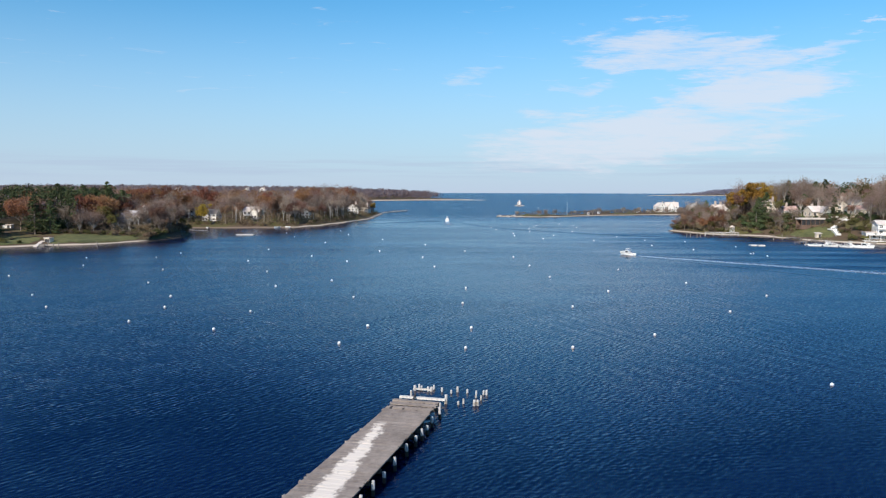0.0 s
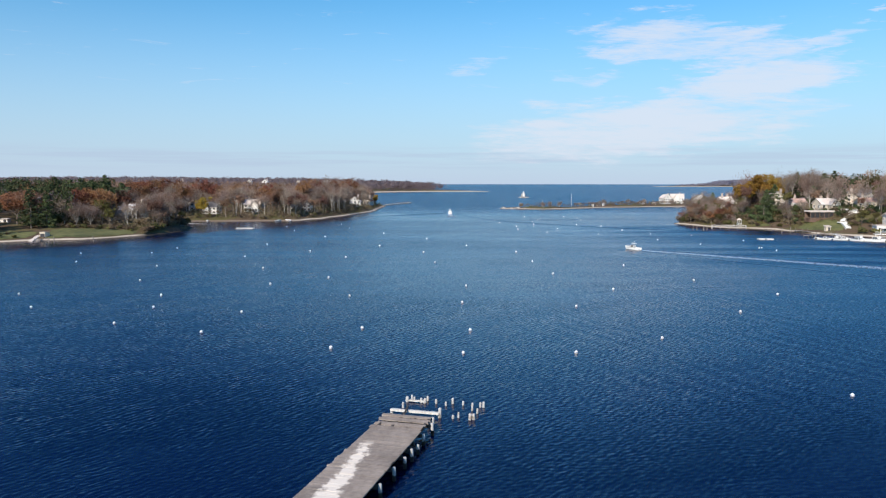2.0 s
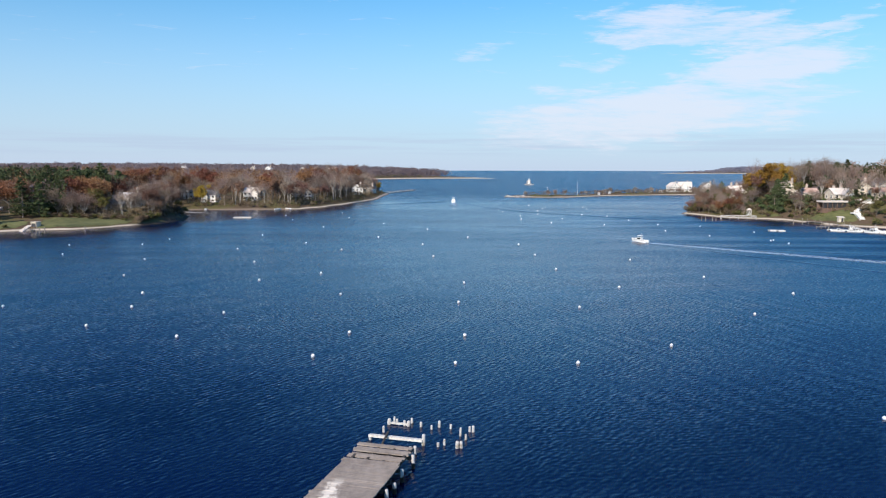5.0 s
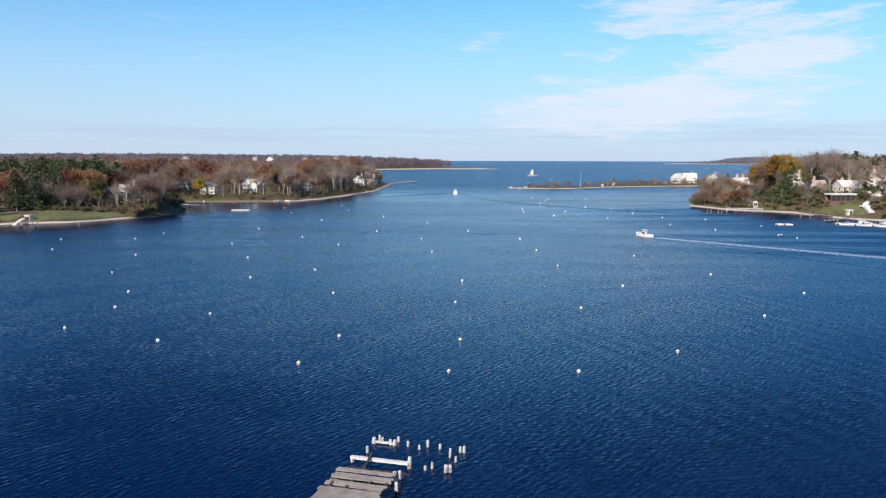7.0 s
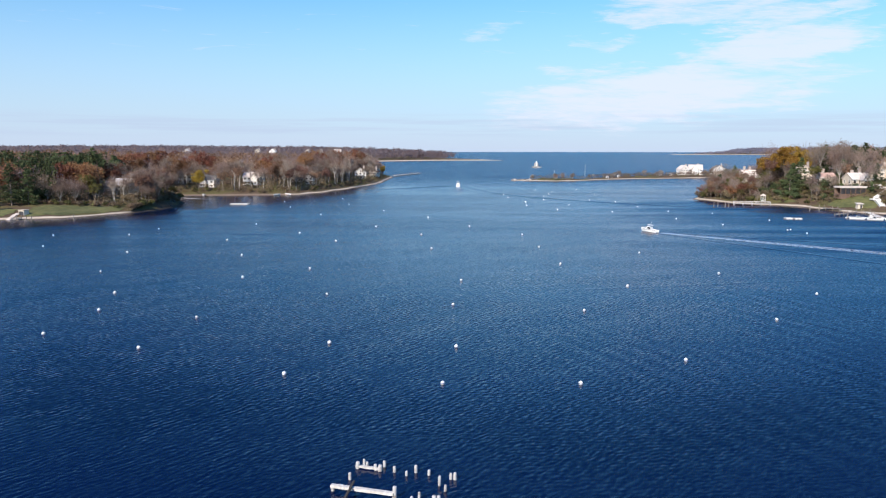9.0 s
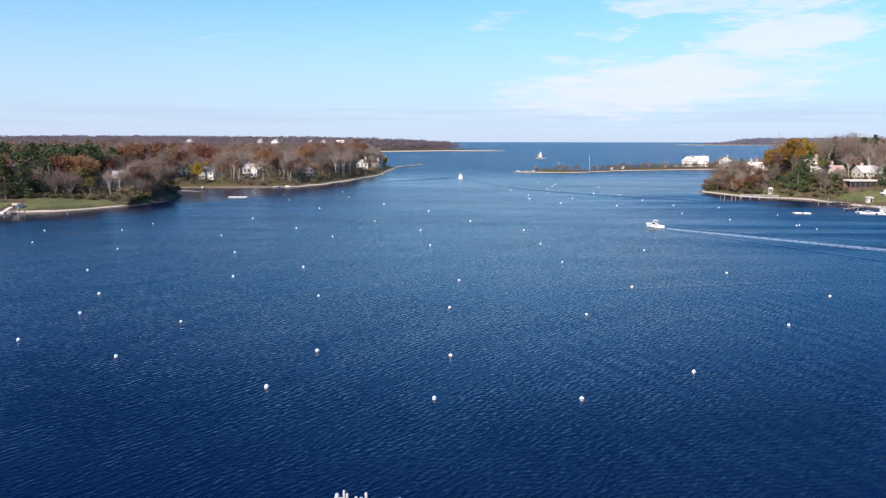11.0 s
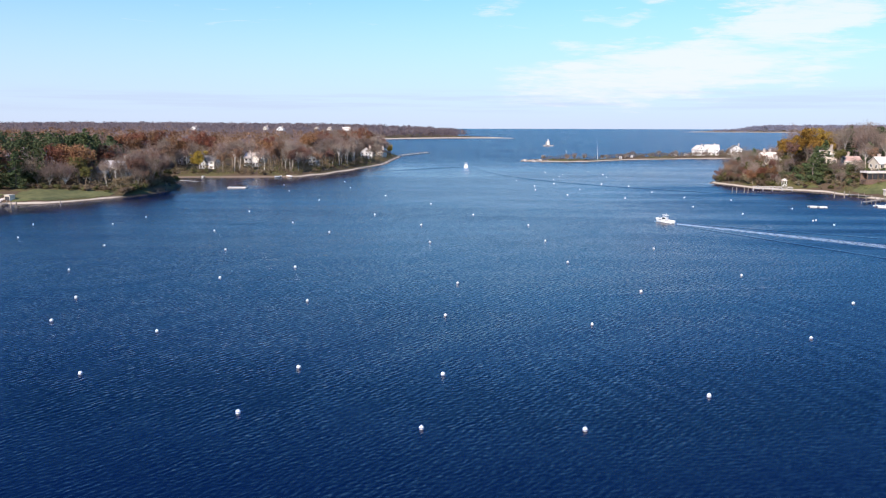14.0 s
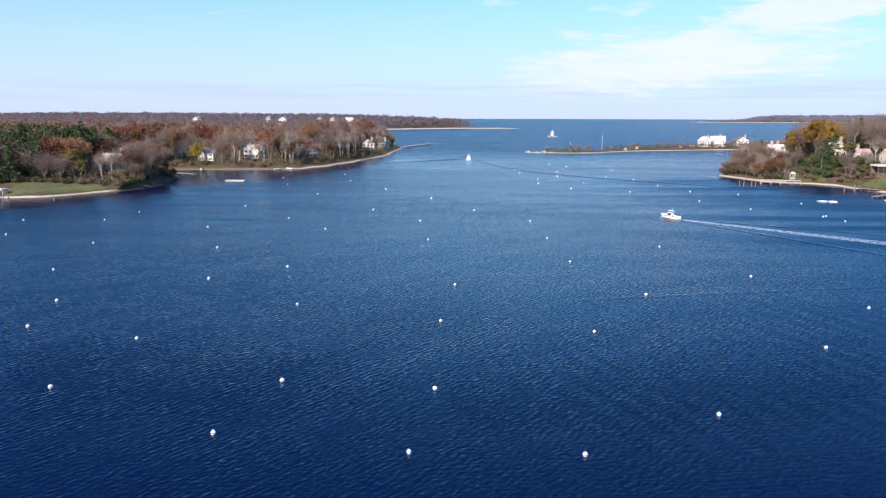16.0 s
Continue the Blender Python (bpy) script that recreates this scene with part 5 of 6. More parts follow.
jetty((111.5, 352.5), (126.2, 350.2), 1.8, 0.9, "grey timber jetty with crossed railings along the bank", True)
jetty((139.5, 331), (143.5, 322), 2.6, 0.9, "short dark timber jetty against the bank")
jetty((146, 314), (132, 301), 1.6, 0.7, "narrow grey timber jetty")
jetty((131.5, 292), (146, 284), 2.2, 0.6, "low floating jetty with moored boats")
jetty((148, 312), (141, 286), 2.0, 0.7, "grey timber jetty with moored boats")
jetty((160, 297), (150, 281), 1.8, 0.7, "grey timber jetty by a white house")
jetty((-79, 668), (-63, 738), 2.5, 0.9, "long low pale jetty reaching out from the point")
jetty((-160, 386), (-135, 371), 1.4, 0.5, "low pale timber jetty inside the cove")
jetty((-160, 270.5), (-156.5, 262.5), 1.4, 0.7, "short grey timber jetty by a boat hut")


def mooring_post(x, y, top):
    ob = part("mooring_post", pile_geo(0.16, top, pr), M["wood"], None, smooth=True)
    ob.matrix_basis = pose(x, y, 0, pr.uniform(-2, 2), pr.uniform(-2, 2))
    tagged(ob, "tall timber mooring post standing in the water", "post", "mooring posts")


for x, y, top in ((99.5, 341, 2.4), (101.3, 341.4, 2.5), (104.2, 341, 2.5), (105.8, 341.3, 2.4), (131.5, 323, 2.4), (135.0, 322.5, 2.6), (-152.5, 263, 1.8), (-150.0, 262, 2.2), (-139, 268.5, 2.0), (-132.5, 371, 1.4)):
    mooring_post(x, y, top)

for i, (x, y, L, turn) in enumerate(((133.5, 288.6, 4.2, -35), (138.0, 286.2, 4.4, 150), (142.4, 282.6, 4.6, -60), (147.5, 280.2, 6.5, -28), (139.8, 292.5, 4.4, 70), (147.5, 290, 4.6, 80), (153.5, 288, 4.8, 60))):
    motor_boat(pose(x, y, 0.1, 0, 0, turn), L, "white motor boat moored at a jetty", "moored boats", i % 3 == 2)


def float_raft(x, y, turn, L, W, label, top):
    r = thing("swim_raft", pose(x, y, 0, 0, 0, turn), label, "raft")
    n = int(L / 0.4)
    pm = Geo().box((0, 0, 0), (L / n - 0.02, W, 0.12), 0, 0.01, pr).mesh("plank", top)
    for i in range(n):
        part("plank", pm, None, r).matrix_basis = pose(L * ((i + 0.5) / n - 0.5), 0, 0.45)
    for sy in (-1, 1):
        part("side", Geo().box((0, sy * (W / 2 + 0.06), 0.3), (L, 0.1, 0.42)), top, r)
    for sx in (-1, 1):
        part("float", Geo().box((sx * L * 0.3, 0, 0.05), (L * 0.3, W * 0.9, 0.6)), M["metal"], r)
    return r


float_raft(-105.8, 343, 3, 8.0, 3.2, "long pale timber float moored off the shore", M["white_wood"])
float_raft(109.7, 288.5, 4, 2.3, 1.8, "white floating platform moored off the bank", M["white"])
float_raft(112.4, 287.6, 8, 2.6, 1.8, "white floating platform moored off the bank", M["white"])


def dinghy(x, y, z, turn, L, label):
    d = thing("dinghy", pose(x, y, z, 0, 0, turn), label, "boat", "dinghies on the beach")
    part("hull", hull_geo(L, L * 0.36, L * 0.12), M["gelcoat"], d)
    part("thwart", Geo().box((-L * 0.1, 0, L * 0.1), (0.3, L * 0.3, 0.05)), M["wood"], d, "wooden seat")


dinghy(-107.5, 407.0, 0.35, 30, 3.3, "white dinghy drawn up at the water's edge")
dinghy(-102.5, 410.0, 0.4, 150, 3.5, "white dinghy drawn up at the water's edge")
dinghy(-146, 404.5, 0.3, 100, 3.6, "white dinghy drawn up at the water's edge")

# ---- lighthouse beyond the spit ----
lh = thing("lighthouse", pose(66.5, 993, 0) @ Matrix.Scale(0.72, 4), "small pale stone lighthouse on a rock base in open water", "lighthouse")
part("base", Geo().lathe([(7.5, -2), (7.0, 0.6), (6.2, 1.8), (5.8, 2.0)], 12), M["dark_rock"], lh, "dark stone foundation")
part("keeper_house", Geo().box((-0.8, 0, 4.6), (7.0, 6.0, 5.4)).box((-0.8, 0, 7.4), (7.6, 6.6, 0.4)), M["grey_wall"], lh)
part("tower", Geo().box((-0.3, -1.9, 5.6), (2.9, 2.9, 7.4)).box((-0.3, -1.9, 9.4), (3.5, 3.5, 0.3)), M["white"], lh)
part("lantern", Geo().lathe([(0.9, 9.5), (0.9, 10.8), (1.15, 10.9), (0.2, 11.7)], 8, (-0.3, -1.9, 0)), M["white"], lh, "white lantern house")
for wx, wz in ((-3.1, 4.0), (1.9, 4.0), (-3.1, 6.2), (1.9, 6.2)):
    window_part(lh, wx, -3.0, wz, 0.9, 1.2, 0)
rk = random.Random(21)
for i in range(26):
    a = i * 0.245
    g = Geo().lathe([(0.9, -0.8), (1.1, 0.0), (0.8, 0.6), (0.3, 0.9)], 6)
    ob = part("boulder", g, M["stone"], None)
    ob.matrix_basis = pose(66.5 + 5.9 * math.cos(a), 993 + 5.9 * math.sin(a), 0, rk.uniform(-20, 20), rk.uniform(-20, 20), rk.uniform(0, 360)) @ Matrix.Scale(rk.uniform(0.7, 1.5), 4)
    tagged(ob, "grey boulder of a stone footing in the water", "boulder", "boulders round the lighthouse")

for i in range(10):
    f = i / 9
    x, y = -130.5 - 6 * f * f + rk.uniform(-1.0, 1.0), 322 + 28 * f + rk.uniform(-1, 1)
    ob = part("boulder", Geo().lathe([(0.9, -0.8), (1.15, 0.0), (0.8, 0.7), (0.3, 0.95)], 7), M["dark_rock"], None)
    ob.matrix_basis = pose(x, y, max(0.0, on_left(x, y)), rk.uniform(-20, 20), rk.uniform(-20, 20), rk.uniform(0, 360)) @ Matrix.Scale(rk.uniform(0.3, 0.65), 4)
    tagged(ob, "dark weedy boulder at the foot of the wooded point", "boulder", "boulders on the wooded point")

# ---- the spit ----
for x, y, h, nm in ((79, 603, 10.5, "flagpole"), (55, 597, 6.5, "light_pole")):
    z = gz(spit_height, x, y)
    fp = thing(nm, pose(x, y, z), "slim white pole on the low spit", "pole")
    part("shaft", Geo().tube((0, 0, -0.5), (0, 0, h), 0.09, 0.06, 8), M["white"], fp)
    part("cap", Geo().lathe([(0.15, h), (0.2, h + 0.15), (0.06, h + 0.3)], 8), M["white"], fp)
for i in range(34):
    x, y = 22 + rk.uniform(0, 30), 0
    y = 590 + rk.uniform(-3, 9)
    z = gz(spit_height, x, y)
    if -0.4 < z < 0.8:
        ob = part("boulder", Geo().lathe([(0.9, -0.5), (1.1, 0.1), (0.75, 0.7), (0.3, 0.95)], 6), M["stone"], None)
        ob.matrix_basis = pose(x, y, z, rk.uniform(-20, 20), rk.uniform(-20, 20), rk.uniform(0, 360)) @ Matrix.Scale(rk.uniform(0.6, 1.3), 4)
        tagged(ob, "pale boulder at the tip of the spit", "boulder", "boulders on the spit")
for x, y, w in ((99, 622, 3.2), (148, 655, 4.4), (109, 630, 2.6), (158, 660, 5)):
    z = gz(spit_height, x, y)
    cab = thing("beach_cabin", pose(x, y, z, 0, 0, rk.uniform(-20, 20)) @ Matrix.Scale(0.55, 4), "low white beach cabin on the spit", "cabin", "beach cabins on the spit")
    part("wall", Geo().box((0, 0, 0.9), (w, 3, 2.6)), M["white"], cab)
    part("roof", Geo().slab([(-w / 2 - 0.3, -1.9, 2.3), (w / 2 + 0.3, -1.9, 2.3), (w / 2 + 0.3, 0, 3.1), (-w / 2 - 0.3, 0, 3.1)], 0.15).slab([(-w / 2 - 0.3, 0, 3.1), (w / 2 + 0.3, 0, 3.1), (w / 2 + 0.3, 1.9, 2.3), (-w / 2 - 0.3, 1.9, 2.3)], 0.15), M["pale_roof"], cab)
    part("door", Geo().box((0, -1.53, 0.95), (0.9, 0.06, 1.9)), M["dark"], cab)


# ---- planting ----
K_RUSSET = Kind("oak_tree", [leaf_tree(11 + i, 17 + i, 6.2, 2600, 0.56) for i in range(4)] + [leaf_tree(19, 14.5, 8.0, 4600, 0.52, 0.3, 12)], M["russet"], M["bark"], "oak with russet autumn leaves on the wooded shore", "russet oaks along the shores")
K_BROWN = Kind("autumn_tree", [leaf_tree(31 + i, 16 + i, 5.6, 2000, 0.5) for i in range(4)], M["brown"], M["bark"], "tree with thin brown autumn leaves on the wooded shore", "brown trees along the shores")
K_OLIVE = Kind("olive_green_tree", [leaf_tree(51 + i, 15, 5.2, 1700, 0.55, 0.3) for i in range(2)], M["olive"], M["bark"], "tree with fading olive green leaves", "fading green trees")
K_GOLD = Kind("golden_tree", [leaf_tree(61 + i, 14, 5.4, 5000, 0.44, 0.25) for i in range(2)], M["gold"], M["bark"], "tree with bright golden autumn leaves", "golden trees")
K_BARE = Kind("bare_tree", [bare_tree(71 + i, 17 + i * 0.7, 5.6, 1800) for i in range(5)], M["twig"], M["bark"], "leafless grey-brown tree with fine twigs", "bare trees along the shores")
K_SPREAD = Kind("spreading_bare_tree", [bare_tree(141 + i, 11 + i, 5.2, 2600, 0.14, 17) for i in range(3)], M["twig"], M["pale_bark"], "low-branching leafless grey tree with fine twigs", "spreading bare trees along the shores")
K_PALE = Kind("pale_bare_tree", [bare_tree(81 + i, 17 + i, 4.4, 1500, 0.52, 10) for i in range(4)], M["twig"], M["pale_bark"], "leafless tree with a pale trunk near the water", "pale-trunked trees along the shores")
K_PINE = Kind("pine_tree", [pine_tree(91 + i, 18 + i, 5.8, 3500, 0.6) for i in range(4)], M["needle"], M["bark"], "tall dark green pine on the wooded shore", "pines along the shores")
K_BUSH = Kind("bush", [bush(101 + i, 2.6, 2.0, 420, 0.42) for i in range(4)], M["shrub"], M["bark"], "dense green-brown bush at the foot of the trees", "bushes along the shores", "bush", "stem", "foliage")
K_LAUREL = Kind("evergreen_shrub", [bush(131 + i, 3.4, 2.4, 700, 0.36) for i in range(3)], M["needle"], M["bark"], "dark evergreen shrub on the bank below the houses", "evergreen shrubs on the bank", "bush", "stem", "foliage")
K_SCRUB = Kind("bare_bush", [bush(121 + i, 3.0, 2.2, 420, 0.34) for i in range(3)], M["scrub"], M["bark"], "brown autumn bush on the bank", "brown bushes along the shores", "bush", "stem", "foliage")

tr = random.Random(77)


HOUSES.append(GOLD_VIEW)
OAK_VIEWS = [(-187, 301, 8), (-161, 314, 10)]     # broad oaks that stand free of the pines
HOUSES.extend(OAK_VIEWS)


sun_flat = Vector((math.sin(SUN_AZ), math.cos(SUN_AZ)))


def clear_of_houses(x, y, thin):
    """Keeps the view of each house from the harbour partly open."""
    for hx, hy, w in HOUSES:
        if math.hypot(x - hx, y - hy) < w * 0.62 + 2:
            return False
        if hy - 44 < y < hy and abs(x - (hx + (y - hy) * hx / hy)) < w * 0.5 and tr.random() > thin:
            return False
        if hx < 0 and hy - 18 < y < hy and abs(x - (hx + (y - hy) * 0.53)) < w * 0.45 and tr.random() > thin:
            return False
        # sun side of the houses on the wooded shore
        if hx < 0 and hy > 320 and w > 4 and tr.random() > thin:
            along = (x - hx) * sun_flat.x + (y - hy) * sun_flat.y
            if 0 < along < 20 and abs((x - hx) * sun_flat.y - (y - hy) * sun_flat.x) < w * 0.5:
                return False
    return True


taken = []


def scatter(poly, x0, x1, y0, y1, step, d0, d1):
    y = y0
    while y < y1:
        x = x0
        while x < x1:
            px, py = x + tr.uniform(-0.42, 0.42) * step, y + tr.uniform(-0.42, 0.42) * step
            d = float(inland(poly, np.array([px]), np.array([py]))[0])
            if d0 < d < d1 and abs(px) < 0.62 * py + 30:
                yield px, py, d
            x += step
        y += step


# trees that stand out
for K, x, y, fn, sc, form, lab in ((K_GOLD, -152, 412, left_height, 0.82, 0, "golden-leaved tree at the water's edge by a white house"),
                                   (K_GOLD, 149, 395, right_height, 1.22, 1, "large golden autumn tree above the houses"),
                                   (K_GOLD, 158, 398, right_height, 1.15, 0, "large golden autumn tree above the houses"),
                                   (K_GOLD, 141, 398, right_height, 1.0, 0, "golden autumn tree above the houses"),
                                   (K_RUSSET, -188, 301, left_height, 0.95, 4, "red-brown oak in front of dark pines"),
                                   (K_RUSSET, -166.5, 313, left_height, 1.0, 4, "russet oak behind a lawn"),
                                   (K_RUSSET, -160, 315, left_height, 1.02, 4, "russet oak behind a lawn"),
                                   (K_PINE, -181, 303, left_height, 0.82, 0, "dark pine behind a lawn"),
                                   (K_PINE, -176.5, 306, left_height, 0.88, 1, "dark pine behind a lawn"),
                                   (K_PINE, -172, 309.5, left_height, 0.84, 2, "dark pine behind a lawn"),
                                   (K_PINE, -178, 313, left_height, 0.92, 3, "dark pine behind a lawn"),
                                   (K_OLIVE, -157, 311, left_height, 0.74, 0, "olive green tree behind a lawn"),
                                   (K_SPREAD, -169.5, 303.5, left_height, 0.98, 0, "spreading grey leafless tree beside a lawn"),
                                   (K_PINE, 140.5, 364, right_height, 0.72, 1, "dark pine in front of houses on the bank"),
                                   (K_PINE, 145, 366, right_height, 0.74, 2, "dark pine in front of houses on the bank"),
                                   (K_PINE, 126, 412, right_height, 0.62, 0, "dark pine on the wooded point"),
                                   (K_PINE, 131, 414, right_height, 0.58, 3, "dark pine on the wooded point"),
                                   (K_PINE, 163, 366, right_height, 0.6, 1, "dark evergreen between houses"),
                                   (K_PINE, 171, 352, right_height, 0.5, 2, "dark evergreen between houses"),
                                   (K_OLIVE, 161.5, 317, right_height, 0.42, 1, "round olive green tree beside a white stair"),
                                   (K_OLIVE, 166, 314.5, right_height, 0.36, 0, "round olive green tree beside a white stair"),
                                   (K_OLIVE, 162.5, 311, right_height, 0.3, 0, "round olive green tree beside a white stair"),
                                   (K_PALE, 176.5, 343, right_height, 0.6, 2, "pale leafless tree above a white stair"),
                                   (K_PINE, -171.5, 294.5, left_height, 0.7, 1, "dark pine at the edge of a lawn"),
                                   (K_PINE, -176, 291, left_height, 0.78, 2, "dark pine at the edge of a lawn"),
                                   (K_SPREAD, -159.5, 305.5, left_height, 0.8, 1, "broad leafless tree behind a lawn"),
                                   (K_OLIVE, -152.5, 307, left_height, 0.5, 1, "olive green tree behind a lawn"),
                                   (K_PALE, -146.5, 312, left_height, 0.5, 1, "slim pale leafless tree in front of a house"),
                                   (K_PALE, -144, 314, left_height, 0.52, 3, "slim pale leafless tree in front of a house"),
                                   (K_PALE, -148.5, 315, left_height, 0.48, 2, "slim pale leafless tree in front of a house"),
                                   (K_SPREAD, -152.0, 316, left_height, 0.4, 0, "leafless tree in front of a grey house"),
                                   (K_SPREAD, -145, 318, left_height, 0.6, 1, "leafless tree in front of a grey house"),
                                   (K_PALE, -153.5, 323, left_height, 0.55, 1, "slim pale leafless tree in front of a house"),
                                   (K_SPREAD, -142, 317, left_height, 0.9, 2, "leafless tree in front of a grey house"),
                                   (K_SPREAD, -156.0, 316, left_height, 0.6, 2, "leafless tree in front of a grey house"),
                                   (K_SPREAD, -164, 302.5, left_height, 0.7, 2, "spreading grey leafless tree beside a lawn"),
                                   (K_PALE, 172, 347, right_height, 0.62, 1, "pale leafless tree above a white stair"),
                                   (K_PINE, 183, 398, right_height, 0.86, 0, "dark evergreen on the crest of the hill"),
                                   (K_PINE, 190, 402, right_height, 0.84, 2, "dark evergreen on the crest of the hill"),
                                   (K_PINE, 168, 396, right_height, 0.78, 3, "dark evergreen on the crest of the hill"),
                                   (K_OLIVE, 207, 398, right_height, 0.95, 1, "olive green tree on the crest of the hill"),
                                   (K_PINE, 138, 360, right_height, 0.6, 3, "dark pine in front of houses on the bank"),
                                   (K_PINE, 119, 398, right_height, 0.5, 1, "dark pine on the wooded point"),
                                   (K_GOLD, -86, 652, left_height, 0.62, 1, "orange-gold tree near the end of the shore"),
                                   (K_BARE, -90, 664, left_height, 0.6, 0, "leafless tree at the end of the shore"),
                                   (K_BROWN, -93, 676, left_height, 0.62, 1, "brown tree at the end of the shore"),
                                   (K_OLIVE, -97, 688, left_height, 0.62, 0, "dark olive tree at the end of the shore"),
                                   (K_BARE, -101, 698, left_height, 0.6, 3, "leafless tree at the end of the shore"),
                                   (K_BARE, 152, 420, right_height, 1.05, 2, "tall leafless tree rising above the wood")):
    K.plant(x, y, gz(fn, x, y) - 0.1, sc, tr.uniform(0, 360), form, lab)
    taken.append((x, y, 7.5 if K is K_GOLD else 4.5 if fn is left_height else 3.0))


def free(x, y):
    return all(math.hypot(x - a, y - b) > r for a, b, r in taken)


# wooded shore
for x, y, d in scatter(LEFT, -300, -60, 262, 720, 6.8, 3.5, 42):
    tip = x > -146 and 292 < y < 368
    if tip or not free(x, y) or (d < 9 and not tip) or (y < 307 and -171 < x < -138):
        continue
    pine = x < -153 - (y - 300) * 0.25 and y < 400 and (x < -167 or y > 328)
    seen = clear_of_houses(x, y, 0.0)
    if not seen and (tr.random() > (0.6 if y > 400 else 0.08) or not clear_of_houses(x, y, 1.0)):
        continue
    z = gz(left_height, x, y) - 0.15
    r = tr.random()
    sc = tr.uniform(0.82, 1.08) * (0.8 if tip else 0.5 if d < 9 else 0.74 if d < 14 else 0.88 if d < 24 else 1.0)
    if not seen:
        K = K_BARE if r < 0.6 else K_PALE
        sc *= 0.75
    elif pine:
        K = K_PINE if r < 0.86 else K_BROWN
        sc *= 0.93
    elif y < 400:
        K = K_BARE if r < 0.45 else K_BROWN if r < 0.75 else K_RUSSET if r < 0.93 else K_OLIVE
        sc *= 0.92
    else:
        K = K_PALE if r < 0.12 else K_BARE if r < 0.32 else K_BROWN if r < 0.60 else K_RUSSET if r < 0.97 else K_OLIVE
        if d < 22:
            K = K_PALE if r < 0.55 else K_BARE if r < 0.8 else K_BROWN
    K.plant(x, y, z, sc, tr.uniform(0, 360))
# close-grown bare trees on the near point, down to the water
for x, y, d in scatter(LEFT, -150, -128, 296, 372, 4.3, 2.0, 30):
    if x < -0.452 * y or not free(x, y) or not clear_of_houses(x, y, 0.0):
        continue
    r = tr.random()
    (K_BARE if r < 0.62 else K_BROWN if r < 0.9 else K_OLIVE).plant(x, y, gz(left_height, x, y) - 0.15, tr.uniform(0.5, 0.82) * (0.8 if d < 5 else 1.0), tr.uniform(0, 360))
# bushes along the foot of it
for x, y, d in scatter(LEFT, -240, -60, 262, 640, 4.4, 1.2, 13):
    tip = x > -146 and 292 < y < 368
    if (y < 301 and -168 < x < -138 and d < 18) or (d < 5 and not tip) or not clear_of_houses(x, y, 0.5):
        continue
    if tr.random() < (0.9 if tip else 0.75):
        K = K_BUSH if tr.random() < (0.25 if tip or y > 380 else 0.5) else K_SCRUB
        K.plant(x, y, gz(left_height, x, y) - 0.1, tr.uniform(0.5, 1.15) * (1.5 if tip else 1.0), tr.uniform(0, 360))
# a hedge of brush behind the lawn
for i in range(34):
    x, y = -174 + 1.06 * i + tr.uniform(-0.8, 0.8), 296.0 + 0.13 * i + tr.uniform(-1.2, 3.4)
    K = K_SCRUB if tr.random() < 0.5 else K_BUSH
    K.plant(x, y, gz(left_height, x, y) - 0.1, tr.uniform(0.5, 1.0), tr.uniform(0, 360))
# brush hanging over the water round the tip
for i in range(44):
    f = i / 43
    x, y = -133.6 - 5.0 * (f - 0.45) ** 2 * 4 * (1 if f > 0.45 else 0.3) + tr.uniform(-1.0, 0.6), 300 + 52 * f
    d = float(inland(LEFT, np.array([x]), np.array([y]))[0])
    x -= max(0.0, 0.6 - d)
    K_SCRUB.plant(x, y, max(0.1, gz(left_height, x, y)) - 0.1, tr.uniform(0.6, 1.15), tr.uniform(0, 360))
# tall dense brush on the other point
for x, y, d in scatter(RIGHT, 103, 146, 352, 430, 3.6, 2.5, 16):
    if not clear_of_houses(x, y, 0.3) or tr.random() > 0.7:
        continue
    K = K_BUSH if tr.random() < 0.3 else K_SCRUB
    K.plant(x, y, gz(right_height, x, y) - 0.1, tr.uniform(1.1, 1.9), tr.uniform(0, 360))
# low close-grown trees along the edge of that point
for x, y, d in scatter(RIGHT, 100, 132, 352, 425, 4.4, 2.4, 10):
    if not clear_of_houses(x, y, 0.5):
        continue
    r = tr.random()
    K = K_BROWN if r < 0.36 else K_BARE if r < 0.66 else K_OLIVE if r < 0.84 else K_RUSSET
    K.plant(x, y, gz(right_height, x, y) - 0.15, tr.uniform(0.30, 0.46) * (0.85 if d < 5 else 1.0), tr.uniform(0, 360))
# leafless trees on the back of the point, among the houses
for x, y, d in scatter(RIGHT, 104, 160, 392, 500, 5.6, 4.0, 60):
    if any(math.hypot(x - hx, y - hy) < w * 0.62 + 2 for hx, hy, w in HOUSES) or not free(x, y) or tr.random() > 0.8:
        continue
    if any(hy - 34 < y < hy and abs(x - (hx + (y - hy) * hx / hy)) < w * 0.42 for hx, hy, w in HOUSES[:9]) and tr.random() > 0.2:
        continue
    r = tr.random()
    K = K_PALE if r < 0.35 else K_BARE if r < 0.72 else K_SPREAD if r < 0.86 else K_BROWN
    K.plant(x, y, gz(right_height, x, y) - 0.15, tr.uniform(0.42, 0.66) + min(0.16, d * 0.006), tr.uniform(0, 360))
